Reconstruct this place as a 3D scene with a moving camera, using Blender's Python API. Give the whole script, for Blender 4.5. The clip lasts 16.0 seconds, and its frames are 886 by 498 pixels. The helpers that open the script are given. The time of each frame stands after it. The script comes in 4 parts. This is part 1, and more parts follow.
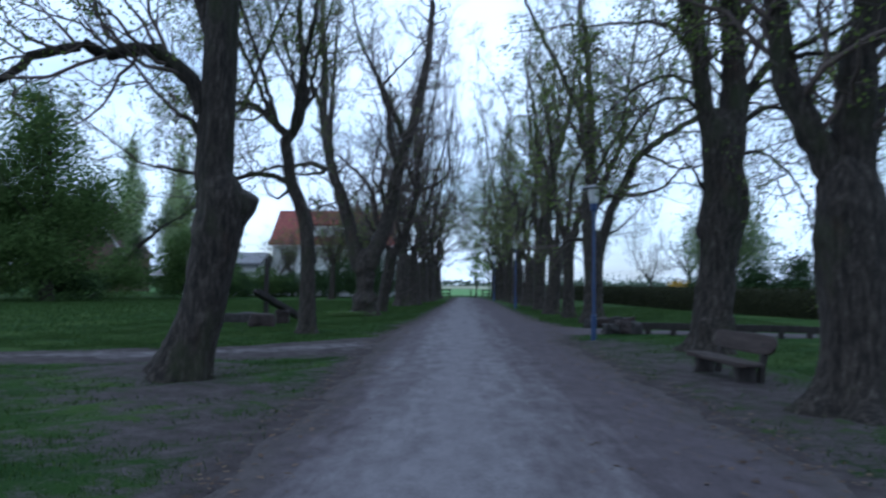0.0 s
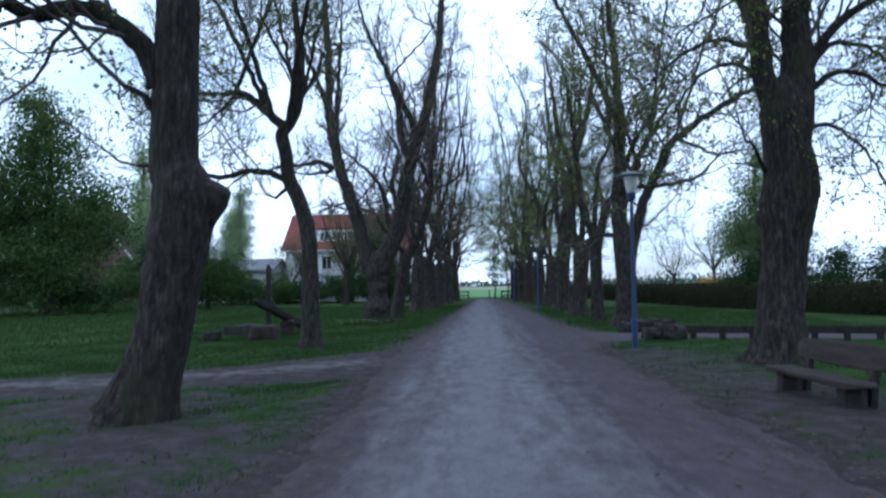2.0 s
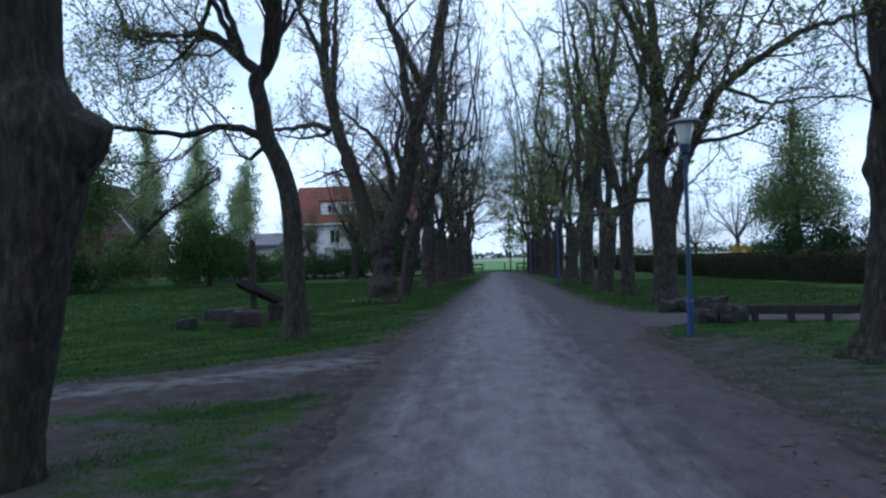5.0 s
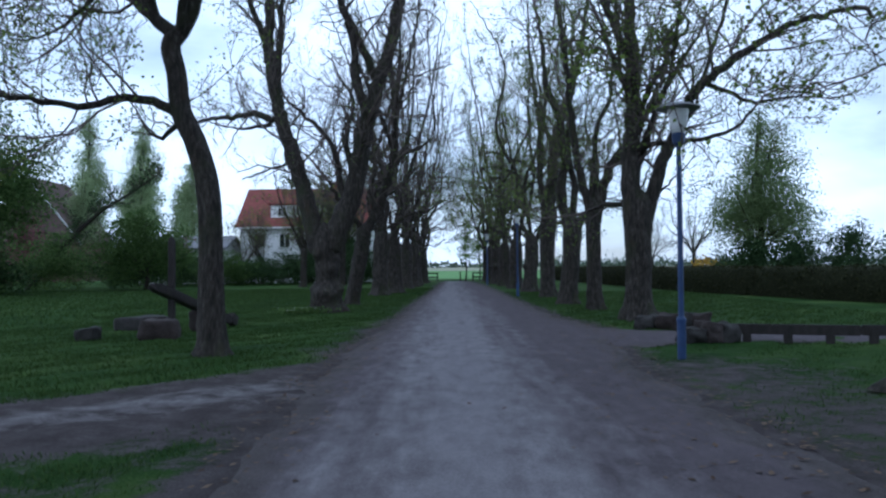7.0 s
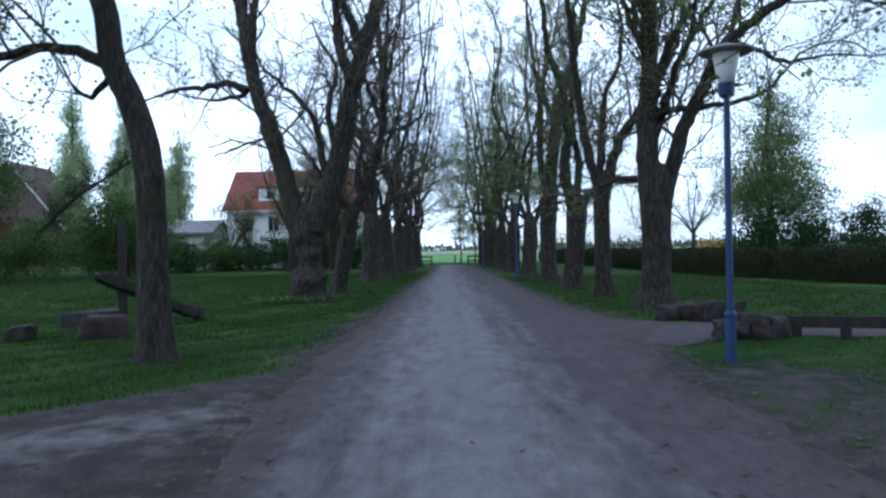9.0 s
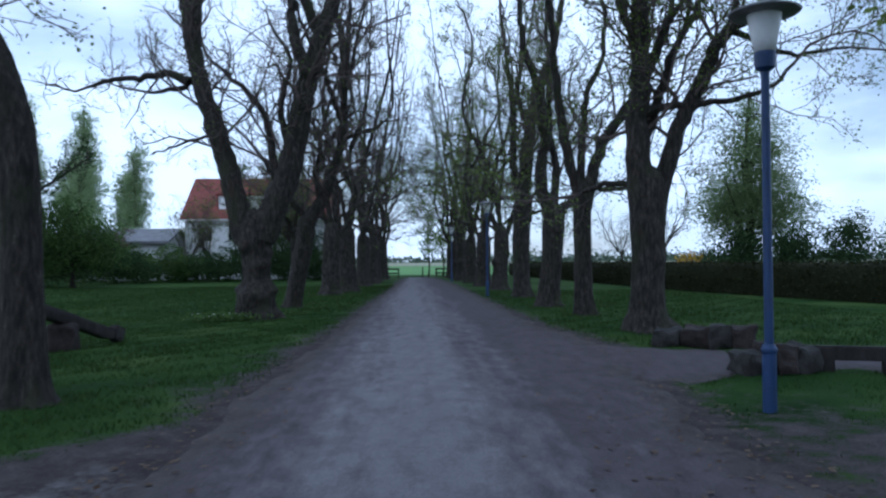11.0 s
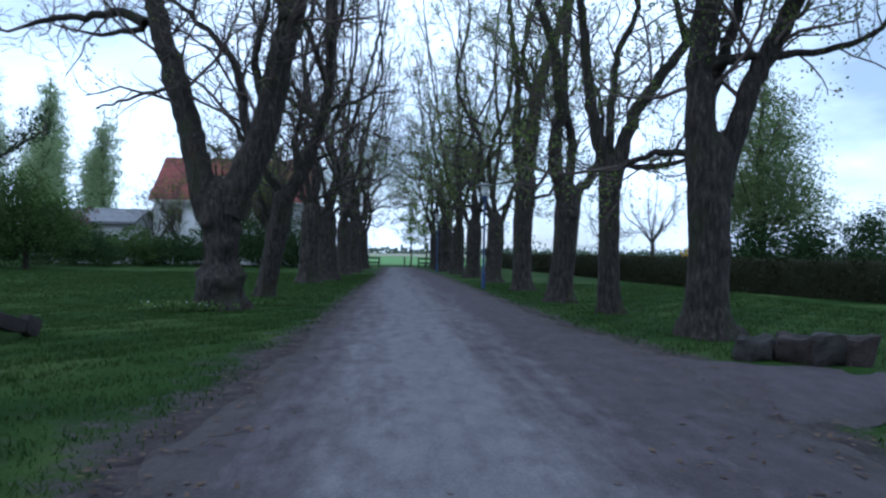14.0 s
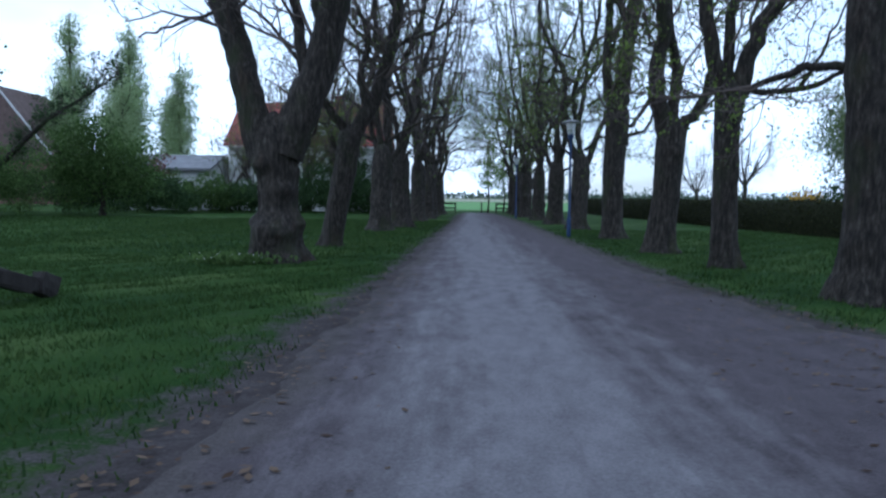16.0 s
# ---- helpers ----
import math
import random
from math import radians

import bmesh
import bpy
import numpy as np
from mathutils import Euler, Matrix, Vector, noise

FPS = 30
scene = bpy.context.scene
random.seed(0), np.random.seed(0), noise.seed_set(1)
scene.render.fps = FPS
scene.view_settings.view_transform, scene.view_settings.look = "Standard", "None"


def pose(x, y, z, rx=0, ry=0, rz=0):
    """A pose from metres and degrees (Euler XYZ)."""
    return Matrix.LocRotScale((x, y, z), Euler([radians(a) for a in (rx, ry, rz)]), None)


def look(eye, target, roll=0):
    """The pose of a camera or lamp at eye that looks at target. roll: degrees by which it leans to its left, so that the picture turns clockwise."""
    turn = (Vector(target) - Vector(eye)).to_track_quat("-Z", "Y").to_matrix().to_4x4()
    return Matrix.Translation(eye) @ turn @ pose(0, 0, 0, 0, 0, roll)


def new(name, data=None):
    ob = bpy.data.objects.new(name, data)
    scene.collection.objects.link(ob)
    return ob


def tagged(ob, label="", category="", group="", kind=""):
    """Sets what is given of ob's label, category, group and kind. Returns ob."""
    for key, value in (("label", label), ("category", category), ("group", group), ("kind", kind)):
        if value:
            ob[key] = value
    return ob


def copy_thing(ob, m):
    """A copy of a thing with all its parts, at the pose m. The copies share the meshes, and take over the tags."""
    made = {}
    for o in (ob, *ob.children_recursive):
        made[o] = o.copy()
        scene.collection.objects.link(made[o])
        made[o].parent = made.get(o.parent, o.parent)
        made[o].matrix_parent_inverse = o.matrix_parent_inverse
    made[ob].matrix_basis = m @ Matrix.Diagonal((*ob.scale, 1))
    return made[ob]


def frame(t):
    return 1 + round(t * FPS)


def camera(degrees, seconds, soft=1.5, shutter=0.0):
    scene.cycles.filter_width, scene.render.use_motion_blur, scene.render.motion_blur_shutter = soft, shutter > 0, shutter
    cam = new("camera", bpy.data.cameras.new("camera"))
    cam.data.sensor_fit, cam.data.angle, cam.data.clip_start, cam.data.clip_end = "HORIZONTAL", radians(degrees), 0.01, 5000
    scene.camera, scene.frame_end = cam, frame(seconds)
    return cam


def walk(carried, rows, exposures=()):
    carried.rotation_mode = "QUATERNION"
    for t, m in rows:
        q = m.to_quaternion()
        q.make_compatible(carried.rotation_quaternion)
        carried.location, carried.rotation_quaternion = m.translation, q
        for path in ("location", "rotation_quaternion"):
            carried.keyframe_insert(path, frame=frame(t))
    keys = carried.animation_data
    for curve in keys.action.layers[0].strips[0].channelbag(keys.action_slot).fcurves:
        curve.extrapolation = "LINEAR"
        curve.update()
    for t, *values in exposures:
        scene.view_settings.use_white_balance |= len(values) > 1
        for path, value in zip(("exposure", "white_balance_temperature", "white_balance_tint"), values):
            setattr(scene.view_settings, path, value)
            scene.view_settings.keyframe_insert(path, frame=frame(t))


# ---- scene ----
cam = camera(60.0, 16.0, soft=2.4, shutter=0.5)
PATH = [
    (0, (0.221, -1.526, 1.401), (0.173, 0.471, 1.494), 0.6),
    (0.5, (0.264, -0.935, 1.448), (0.085, 1.057, 1.461), 0.2),
    (1, (0.2, -0.373, 1.458), (0.071, 1.622, 1.383), -0.9),
    (1.5, (0.176, 0.203, 1.485), (0.016, 2.196, 1.448), -0.7),
    (2, (0.131, 0.801, 1.48), (0.04, 2.797, 1.577), -0.9),
    (2.5, (0.063, 1.284, 1.522), (-0.016, 3.274, 1.703), -0.8),
    (3, (0.088, 1.804, 1.47), (0.099, 3.791, 1.697), -1.3),
    (3.5, (0.064, 2.309, 1.524), (0.039, 4.307, 1.619), -1.1),
    (3.7, (-0.003, 2.504, 1.519), (-0.054, 4.503, 1.54), -1.7),
    (5.8, (0.1, 5.181, 1.594), (-0.046, 7.176, 1.629), -1.3),
    (6, (0.11, 5.435, 1.592), (0.006, 7.432, 1.651), -1.5),
    (6.5, (0.069, 5.99, 1.505), (0.093, 7.988, 1.582), -1.2),
    (7, (0.015, 6.549, 1.492), (0.004, 8.549, 1.538), -0.5),
    (7.5, (0.092, 7.122, 1.487), (0.075, 9.122, 1.486), -0.6),
    (8, (0.016, 7.753, 1.469), (-0.021, 9.75, 1.365), -0.9),
    (8.5, (0.018, 8.267, 1.491), (-0.08, 10.263, 1.414), -0.6),
    (9, (0.028, 8.899, 1.509), (0.031, 10.899, 1.511), -1.0),
    (9.2, (0.022, 9.119, 1.509), (0.026, 11.119, 1.534), -1.0),
    (11.3, (0.164, 11.581, 1.522), (0.291, 13.576, 1.556), -0.3),
    (11.5, (0.122, 11.81, 1.534), (0.274, 13.804, 1.569), -0.3),
    (12, (0.031, 12.363, 1.56), (0.159, 14.358, 1.515), 0.1),
    (12.5, (-0.024, 12.965, 1.523), (-0.004, 14.964, 1.443), 0.2),
    (13, (-0.066, 13.49, 1.415), (-0.123, 15.489, 1.386), 0.8),
    (13.5, (-0.112, 14.07, 1.371), (-0.066, 16.069, 1.399), 1.2),
    (14, (-0.276, 14.568, 1.355), (-0.131, 16.563, 1.366), 1.0),
    (14.5, (-0.352, 15.021, 1.319), (-0.16, 17.012, 1.332), 1.1),
    (15, (-0.358, 15.621, 1.328), (-0.3, 17.618, 1.408), 1.8),
    (15.5, (-0.271, 16.209, 1.349), (-0.307, 18.209, 1.331), 1.9),
    (16, (-0.272, 16.844, 1.333), (-0.324, 18.838, 1.199), 0.7),
]
walk(cam, [(t, look(eye, target, roll)) for t, eye, target, roll in PATH],
     [(0.0, -0.1, 4860, 8), (1.5, 0.3, 4960, 8), (2.7, -0.36, 4860, 8), (3.7, -0.4, 4810, 8), (6.0, -0.08, 5060, 8), (7.5, -0.15, 4960, 8), (9.0, 0.14, 5060, 8), (11.5, -0.25, 4910, 8), (13.0, 0.28, 4960, 8), (14.2, 0.02, 4910, 8), (15.0, 0.1, 4910, 8), (16.0, 0.1, 4910, 8)])

# ---- light: overcast evening sky ----
world = bpy.data.worlds.new("evening_sky")
scene.world = world
world.use_nodes = True
wn = world.node_tree.nodes
wl = world.node_tree.links
sky = wn.new("ShaderNodeTexSky")
sky.sky_type = "NISHITA"
sky.sun_disc = False
sky.sun_elevation = radians(20)
sky.sun_rotation = radians(-60)
sky.air_density, sky.dust_density, sky.ozone_density = 1.0, 1.0, 1.0
# a broken layer of thin bright cloud all over the sky
sky_way = wn.new("ShaderNodeTexCoord")
stretch = wn.new("ShaderNodeMapping")
stretch.inputs["Scale"].default_value = (1, 1, 2.6)
cloud = wn.new("ShaderNodeTexNoise")
cloud.inputs["Scale"].default_value, cloud.inputs["Detail"].default_value = 2.4, 6
cover = wn.new("ShaderNodeValToRGB")
cover.color_ramp.elements[0].position, cover.color_ramp.elements[0].color = 0.38, (0.3, 0.3, 0.3, 1)
cover.color_ramp.elements[1].position = 0.56
veil = wn.new("ShaderNodeMix")
veil.data_type = "RGBA"
veil.inputs[7].default_value = (12.2, 12.7, 13.4, 1)
wl.new(sky_way.outputs["Generated"], stretch.inputs["Vector"])
wl.new(stretch.outputs["Vector"], cloud.inputs["Vector"])
wl.new(cloud.outputs["Fac"], cover.inputs["Fac"])
wl.new(cover.outputs["Color"], veil.inputs[0])
wl.new(sky.outputs["Color"], veil.inputs[6])
wl.new(veil.outputs[2], wn["Background"].inputs["Color"])
wn["Background"].inputs["Strength"].default_value = 0.11
sun_data = bpy.data.lights.new("sun", "SUN")
sun_data.energy, sun_data.angle, sun_data.color = 0.5, radians(25), (1.0, 0.97, 0.93)
sun = new("sun", sun_data)
sun.matrix_world = look((0, 0, 40), (12, 20, 20))


# ---- materials ----
def ramp(nt, fac, stops):
    r = nt.nodes.new("ShaderNodeValToRGB")
    el = r.color_ramp.elements
    while len(el) < len(stops):
        el.new(0.5)
    for e, (p, c) in zip(el, stops):
        e.position, e.color = p, (*c, 1)
    nt.links.new(fac, r.inputs["Fac"])
    return r.outputs["Color"]


def noise_tex(nt, vec, scale, detail=5.0, rough=0.6):
    n = nt.nodes.new("ShaderNodeTexNoise")
    n.inputs["Scale"].default_value, n.inputs["Detail"].default_value = scale, detail
    n.inputs["Roughness"].default_value = rough
    nt.links.new(vec, n.inputs["Vector"])
    return n.outputs["Fac"]


def coords(nt, scale=(1, 1, 1), kind="Object"):
    c = nt.nodes.new("ShaderNodeTexCoord")
    m = nt.nodes.new("ShaderNodeMapping")
    m.inputs["Scale"].default_value = scale
    nt.links.new(c.outputs[kind], m.inputs["Vector"])
    return m.outputs["Vector"]


def mix(nt, fac, a, b, how="MIX"):
    m = nt.nodes.new("ShaderNodeMix")
    m.data_type, m.blend_type = "RGBA", how
    for value, slot in ((fac, m.inputs[0]), (a, m.inputs[6]), (b, m.inputs[7])):
        if isinstance(value, bpy.types.NodeSocket):
            nt.links.new(value, slot)
        elif isinstance(value, (int, float)):
            slot.default_value = value
        else:
            slot.default_value = (*value, 1)
    return m.outputs[2]


def maths(nt, how, a, b=0.0, c=0.0):
    m = nt.nodes.new("ShaderNodeMath")
    m.operation = how
    for k, value in enumerate((a, b, c)):
        if isinstance(value, bpy.types.NodeSocket):
            nt.links.new(value, m.inputs[k])
        else:
            m.inputs[k].default_value = value
    return m.outputs[0]


def bump(nt, b, height, strength, distance):
    n = nt.nodes.new("ShaderNodeBump")
    n.inputs["Strength"].default_value, n.inputs["Distance"].default_value = strength, distance
    nt.links.new(height, n.inputs["Height"])
    nt.links.new(n.outputs["Normal"], b.inputs["Normal"])


def material(name, build, rough=0.9, metal=0.0, spec=0.3):
    m = bpy.data.materials.new(name)
    m.use_nodes = True
    nt = m.node_tree
    nt.nodes.clear()
    out = nt.nodes.new("ShaderNodeOutputMaterial")
    b = nt.nodes.new("ShaderNodeBsdfPrincipled")
    b.inputs["Roughness"].default_value, b.inputs["Metallic"].default_value = rough, metal
    b.inputs["Specular IOR Level"].default_value = spec
    nt.links.new(b.outputs[0], out.inputs["Surface"])
    build(nt, b)
    return m


def mottled(name, dark, light, scale, rough=0.9, metal=0.0, relief=0.3, fine=None, stretch=(1, 1, 1), spec=0.3):
    """Two tones mixed by coarse and fine noise, with relief from the same noise."""
    def build(nt, b):
        v = coords(nt, stretch)
        coarse = noise_tex(nt, v, scale)
        small = noise_tex(nt, v, fine or scale * 7)
        f = maths(nt, "ADD", maths(nt, "MULTIPLY", coarse, 0.6), maths(nt, "MULTIPLY", small, 0.4))
        nt.links.new(ramp(nt, f, [(0.36, dark), (0.64, light)]), b.inputs["Base Color"])
        bump(nt, b, f, relief, 0.02)
    return material(name, build, rough, metal, spec)


def bark_build(nt, b):
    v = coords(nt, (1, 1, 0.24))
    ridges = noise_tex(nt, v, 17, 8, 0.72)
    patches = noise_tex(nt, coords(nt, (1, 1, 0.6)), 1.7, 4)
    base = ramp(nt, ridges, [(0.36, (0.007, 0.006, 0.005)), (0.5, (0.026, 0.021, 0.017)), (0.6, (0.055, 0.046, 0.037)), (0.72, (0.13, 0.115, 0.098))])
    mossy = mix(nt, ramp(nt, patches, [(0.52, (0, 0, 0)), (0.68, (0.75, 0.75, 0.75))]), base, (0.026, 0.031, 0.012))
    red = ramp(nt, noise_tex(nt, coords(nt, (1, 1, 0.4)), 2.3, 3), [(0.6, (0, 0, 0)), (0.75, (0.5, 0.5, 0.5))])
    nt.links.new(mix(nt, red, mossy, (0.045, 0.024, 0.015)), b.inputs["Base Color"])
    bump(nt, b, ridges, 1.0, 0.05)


def leaf_material(name, dark, light, thin=0.35):
    def build(nt, b):
        g = nt.nodes.new("ShaderNodeNewGeometry")
        col = ramp(nt, g.outputs["Random Per Island"], [(0.0, dark), (1.0, light)])
        nt.links.new(col, b.inputs["Base Color"])
        t = nt.nodes.new("ShaderNodeBsdfTranslucent")
        nt.links.new(col, t.inputs["Color"])
        s = nt.nodes.new("ShaderNodeMixShader")
        s.inputs[0].default_value = thin
        nt.links.new(b.outputs[0], s.inputs[1])
        nt.links.new(t.outputs[0], s.inputs[2])
        nt.links.new(s.outputs[0], nt.nodes["Material Output"].inputs["Surface"])
    return material(name, build, 0.75, spec=0.06)


def ground_build(nt, b):
    a = nt.nodes.new("ShaderNodeAttribute")
    a.attribute_name = "worn"
    v = coords(nt)
    big = noise_tex(nt, v, 0.35, 4)
    mid = noise_tex(nt, v, 3.0, 5, 0.65)
    fine = noise_tex(nt, v, 40, 5, 0.7)
    grass = ramp(nt, maths(nt, "ADD", maths(nt, "MULTIPLY", big, 0.6), maths(nt, "MULTIPLY", fine, 0.4)),
                 [(0.36, (0.012, 0.03, 0.007)), (0.5, (0.026, 0.055, 0.012)), (0.64, (0.068, 0.1, 0.028))])
    soil = ramp(nt, maths(nt, "ADD", maths(nt, "MULTIPLY", mid, 0.5), maths(nt, "MULTIPLY", fine, 0.5)),
                [(0.34, (0.03, 0.025, 0.025)), (0.5, (0.058, 0.05, 0.05)), (0.68, (0.1, 0.089, 0.09))])
    dust = ramp(nt, maths(nt, "ADD", maths(nt, "MULTIPLY", maths(nt, "SUBTRACT", a.outputs["Fac"], 0.75), 1.2), maths(nt, "MULTIPLY", maths(nt, "SUBTRACT", mid, 0.5), 0.9)), [(0.55, (0, 0, 0)), (0.95, (1, 1, 1))])
    soil = mix(nt, dust, soil, ramp(nt, fine, [(0.35, (0.13, 0.122, 0.125)), (0.65, (0.25, 0.235, 0.24))]))
    edge = maths(nt, "ADD", a.outputs["Fac"], maths(nt, "MULTIPLY", maths(nt, "SUBTRACT", mid, 0.5), 1.6))
    f = ramp(nt, maths(nt, "ADD", edge, maths(nt, "MULTIPLY", maths(nt, "SUBTRACT", fine, 0.5), 0.9)), [(0.3, (0, 0, 0)), (0.62, (1, 1, 1))])
    nt.links.new(mix(nt, f, grass, soil), b.inputs["Base Color"])
    bump(nt, b, fine, 0.6, 0.03)


def gravel_build(nt, b):
    v = coords(nt)
    x = nt.nodes.new("ShaderNodeSeparateXYZ")
    nt.links.new(v, x.inputs[0])
    streak = noise_tex(nt, coords(nt, (1.0, 0.06, 1)), 2.4, 5, 0.6)
    fine = noise_tex(nt, v, 55, 5, 0.75)
    mid = noise_tex(nt, coords(nt, (1.0, 0.4, 1)), 4.0, 6, 0.7)
    grain = nt.nodes.new("ShaderNodeTexVoronoi")
    grain.inputs["Scale"].default_value = 60
    nt.links.new(v, grain.inputs["Vector"])
    # pale, driven-out middle; darker, redder margins with trodden leaf litter
    off = maths(nt, "ABSOLUTE", maths(nt, "SUBTRACT", x.outputs[0], 0.2))
    worn = maths(nt, "SUBTRACT", 1.22, maths(nt, "MULTIPLY", off, 0.75))
    worn = maths(nt, "ADD", worn, maths(nt, "MULTIPLY", maths(nt, "SUBTRACT", streak, 0.5), 1.9))
    worn = maths(nt, "ADD", worn, maths(nt, "MULTIPLY", maths(nt, "SUBTRACT", mid, 0.5), 1.1))
    tone = maths(nt, "ADD", maths(nt, "MULTIPLY", mid, 0.4), maths(nt, "MULTIPLY", fine, 0.6))
    pale = ramp(nt, tone, [(0.36, (0.104, 0.096, 0.102)), (0.64, (0.208, 0.194, 0.205))])
    litter = ramp(nt, tone, [(0.36, (0.048, 0.04, 0.044)), (0.64, (0.106, 0.09, 0.098))])
    base = mix(nt, ramp(nt, worn, [(0.1, (0, 0, 0)), (1.15, (1, 1, 1))]), litter, pale)
    m = nt.nodes.new("ShaderNodeAttribute")
    m.attribute_name = "inside"
    loose = maths(nt, "ADD", m.outputs["Fac"], maths(nt, "MULTIPLY", maths(nt, "SUBTRACT", noise_tex(nt, v, 2.5, 5, 0.65), 0.5), 1.3))
    soil = ramp(nt, tone, [(0.36, (0.034, 0.028, 0.027)), (0.64, (0.1, 0.088, 0.087))])
    base = mix(nt, ramp(nt, loose, [(0.25, (0, 0, 0)), (0.75, (1, 1, 1))]), soil, base)
    nt.links.new(base, b.inputs["Base Color"])
    h = maths(nt, "ADD", fine, maths(nt, "MULTIPLY", grain.outputs["Distance"], 0.6))
    bump(nt, b, h, 0.5, 0.015)


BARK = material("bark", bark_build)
# young twigs' own lighter bark, with some distance haze painted into the tone
TWIG = mottled("young_twig_hazed", (0.05, 0.04, 0.036), (0.13, 0.102, 0.088), 3, 0.9, relief=0.2)
GROUND = material("lawn_and_soil", ground_build, spec=0.03)
GRAVEL = material("gravel", gravel_build, spec=0.1)
LEAF = leaf_material("young_leaf", (0.075, 0.105, 0.025), (0.19, 0.25, 0.06), 0.6)
LEAF_FRESH = leaf_material("fresh_leaf", (0.09, 0.15, 0.03), (0.2, 0.28, 0.07))
LEAF_DARK = leaf_material("dark_leaf", (0.022, 0.04, 0.018), (0.065, 0.105, 0.04), 0.3)
LEAF_MID = leaf_material("shrub_leaf", (0.042, 0.074, 0.022), (0.12, 0.18, 0.055), 0.5)
LEAF_BIRCH = leaf_material("birch_leaf", (0.1, 0.145, 0.06), (0.24, 0.3, 0.13), 0.6)
# pale spring green, with distance haze and backlight brightening put into the colour
LEAF_PALE_HAZED = leaf_material("pale_hazed_leaf", (0.2, 0.25, 0.13), (0.38, 0.46, 0.25), 0.65)
LEAF_PINK = leaf_material("copper_leaf", (0.09, 0.045, 0.045), (0.18, 0.09, 0.085), 0.3)
# lighter grey-green for the horizon woods: haze painted into the leaf colour
HAZED_LEAF = leaf_material("hazed_foliage", (0.06, 0.085, 0.06), (0.12, 0.15, 0.1), 0.2)
LEAF_GOLD = leaf_material("blossom", (0.35, 0.2, 0.02), (0.6, 0.4, 0.05), 0.3)
PETAL = leaf_material("white_petal", (0.6, 0.6, 0.55), (0.85, 0.85, 0.8), 0.3)
BLADE = leaf_material("grass_blade", (0.019, 0.043, 0.012), (0.064, 0.1, 0.028), 0.4)
LITTER = leaf_material("dry_leaf", (0.05, 0.032, 0.022), (0.14, 0.1, 0.07), 0.1)
BLUE = mottled("blue_paint", (0.008, 0.028, 0.09), (0.016, 0.045, 0.135), 6, 0.45, relief=0.05, spec=0.5)
WHITE_GLASS = mottled("opal_glass", (0.72, 0.72, 0.72), (0.82, 0.82, 0.82), 4, 0.25, relief=0.0, spec=0.5)
GREY_METAL = mottled("grey_metal", (0.16, 0.16, 0.17), (0.26, 0.26, 0.27), 8, 0.5, 0.6, 0.05)
STONE = mottled("red_granite", (0.012, 0.009, 0.008), (0.055, 0.041, 0.037), 4, 0.9, relief=0.7)
STONE_GREY = mottled("grey_stone", (0.011, 0.010, 0.009), (0.047, 0.043, 0.04), 5, 0.9, relief=0.7)
OLD_WOOD = mottled("weathered_wood", (0.018, 0.013, 0.011), (0.06, 0.045, 0.04), 3, 0.85, relief=0.6, fine=40, stretch=(4, 0.5, 4))
DARK_WOOD = mottled("dark_timber", (0.012, 0.010, 0.009), (0.038, 0.031, 0.028), 3, 0.8, relief=0.6, fine=30, stretch=(3, 3, 0.6))
TILE = mottled("red_roof_tile", (0.12, 0.032, 0.026), (0.21, 0.062, 0.048), 2, 0.8, fine=9)
PLASTER = mottled("white_render", (0.66, 0.66, 0.65), (0.82, 0.82, 0.8), 1.2, 0.9, relief=0.1)
GREY_PLASTER = mottled("grey_render", (0.4, 0.4, 0.4), (0.55, 0.55, 0.54), 1.2, 0.9, relief=0.1)
BRICK = mottled("old_brick", (0.09, 0.05, 0.04), (0.17, 0.1, 0.085), 2, 0.9)
FELT = mottled("grey_roof_felt", (0.11, 0.11, 0.115), (0.2, 0.2, 0.21), 1.5, 0.8)
BROWN_TILE = mottled("brown_roof_tile", (0.06, 0.04, 0.035), (0.13, 0.09, 0.08), 2, 0.8)
TRIM = mottled("white_paint", (0.7, 0.7, 0.68), (0.82, 0.82, 0.8), 6, 0.5, relief=0.02)
PANE = mottled("window_pane", (0.012, 0.014, 0.018), (0.03, 0.034, 0.04), 1.0, 0.06, relief=0.0, spec=0.6)
FIELD = mottled("far_field", (0.16, 0.17, 0.1), (0.3, 0.29, 0.2), 0.02, 0.95, relief=0.0, fine=0.3)
CROP = mottled("green_crop", (0.06, 0.15, 0.03), (0.12, 0.25, 0.06), 0.1, 0.95, relief=0.0, fine=2.0)


# ---- mesh helpers ----
def quads(name, verts, faces, mat, parent=None, label="", smooth=False):
    """One mesh object from an array of points and an array of four-cornered faces."""
    me = bpy.data.meshes.new(name)
    v = np.asarray(verts, dtype=np.float32).reshape(-1, 3)
    f = np.asarray(faces, dtype=np.int32).reshape(-1, 4)
    me.vertices.add(len(v))
    me.vertices.foreach_set("co", v.ravel())
    me.loops.add(f.size)
    me.loops.foreach_set("vertex_index", f.ravel())
    me.polygons.add(len(f))
    me.polygons.foreach_set("loop_start", np.arange(0, f.size, 4, dtype=np.int32))
    if smooth:
        me.polygons.foreach_set("use_smooth", np.ones(len(f), dtype=bool))
    me.update(calc_edges=True)
    me.materials.append(mat)
    ob = new(name, me)
    ob.parent = parent
    if label:
        ob["label"] = label
    return ob


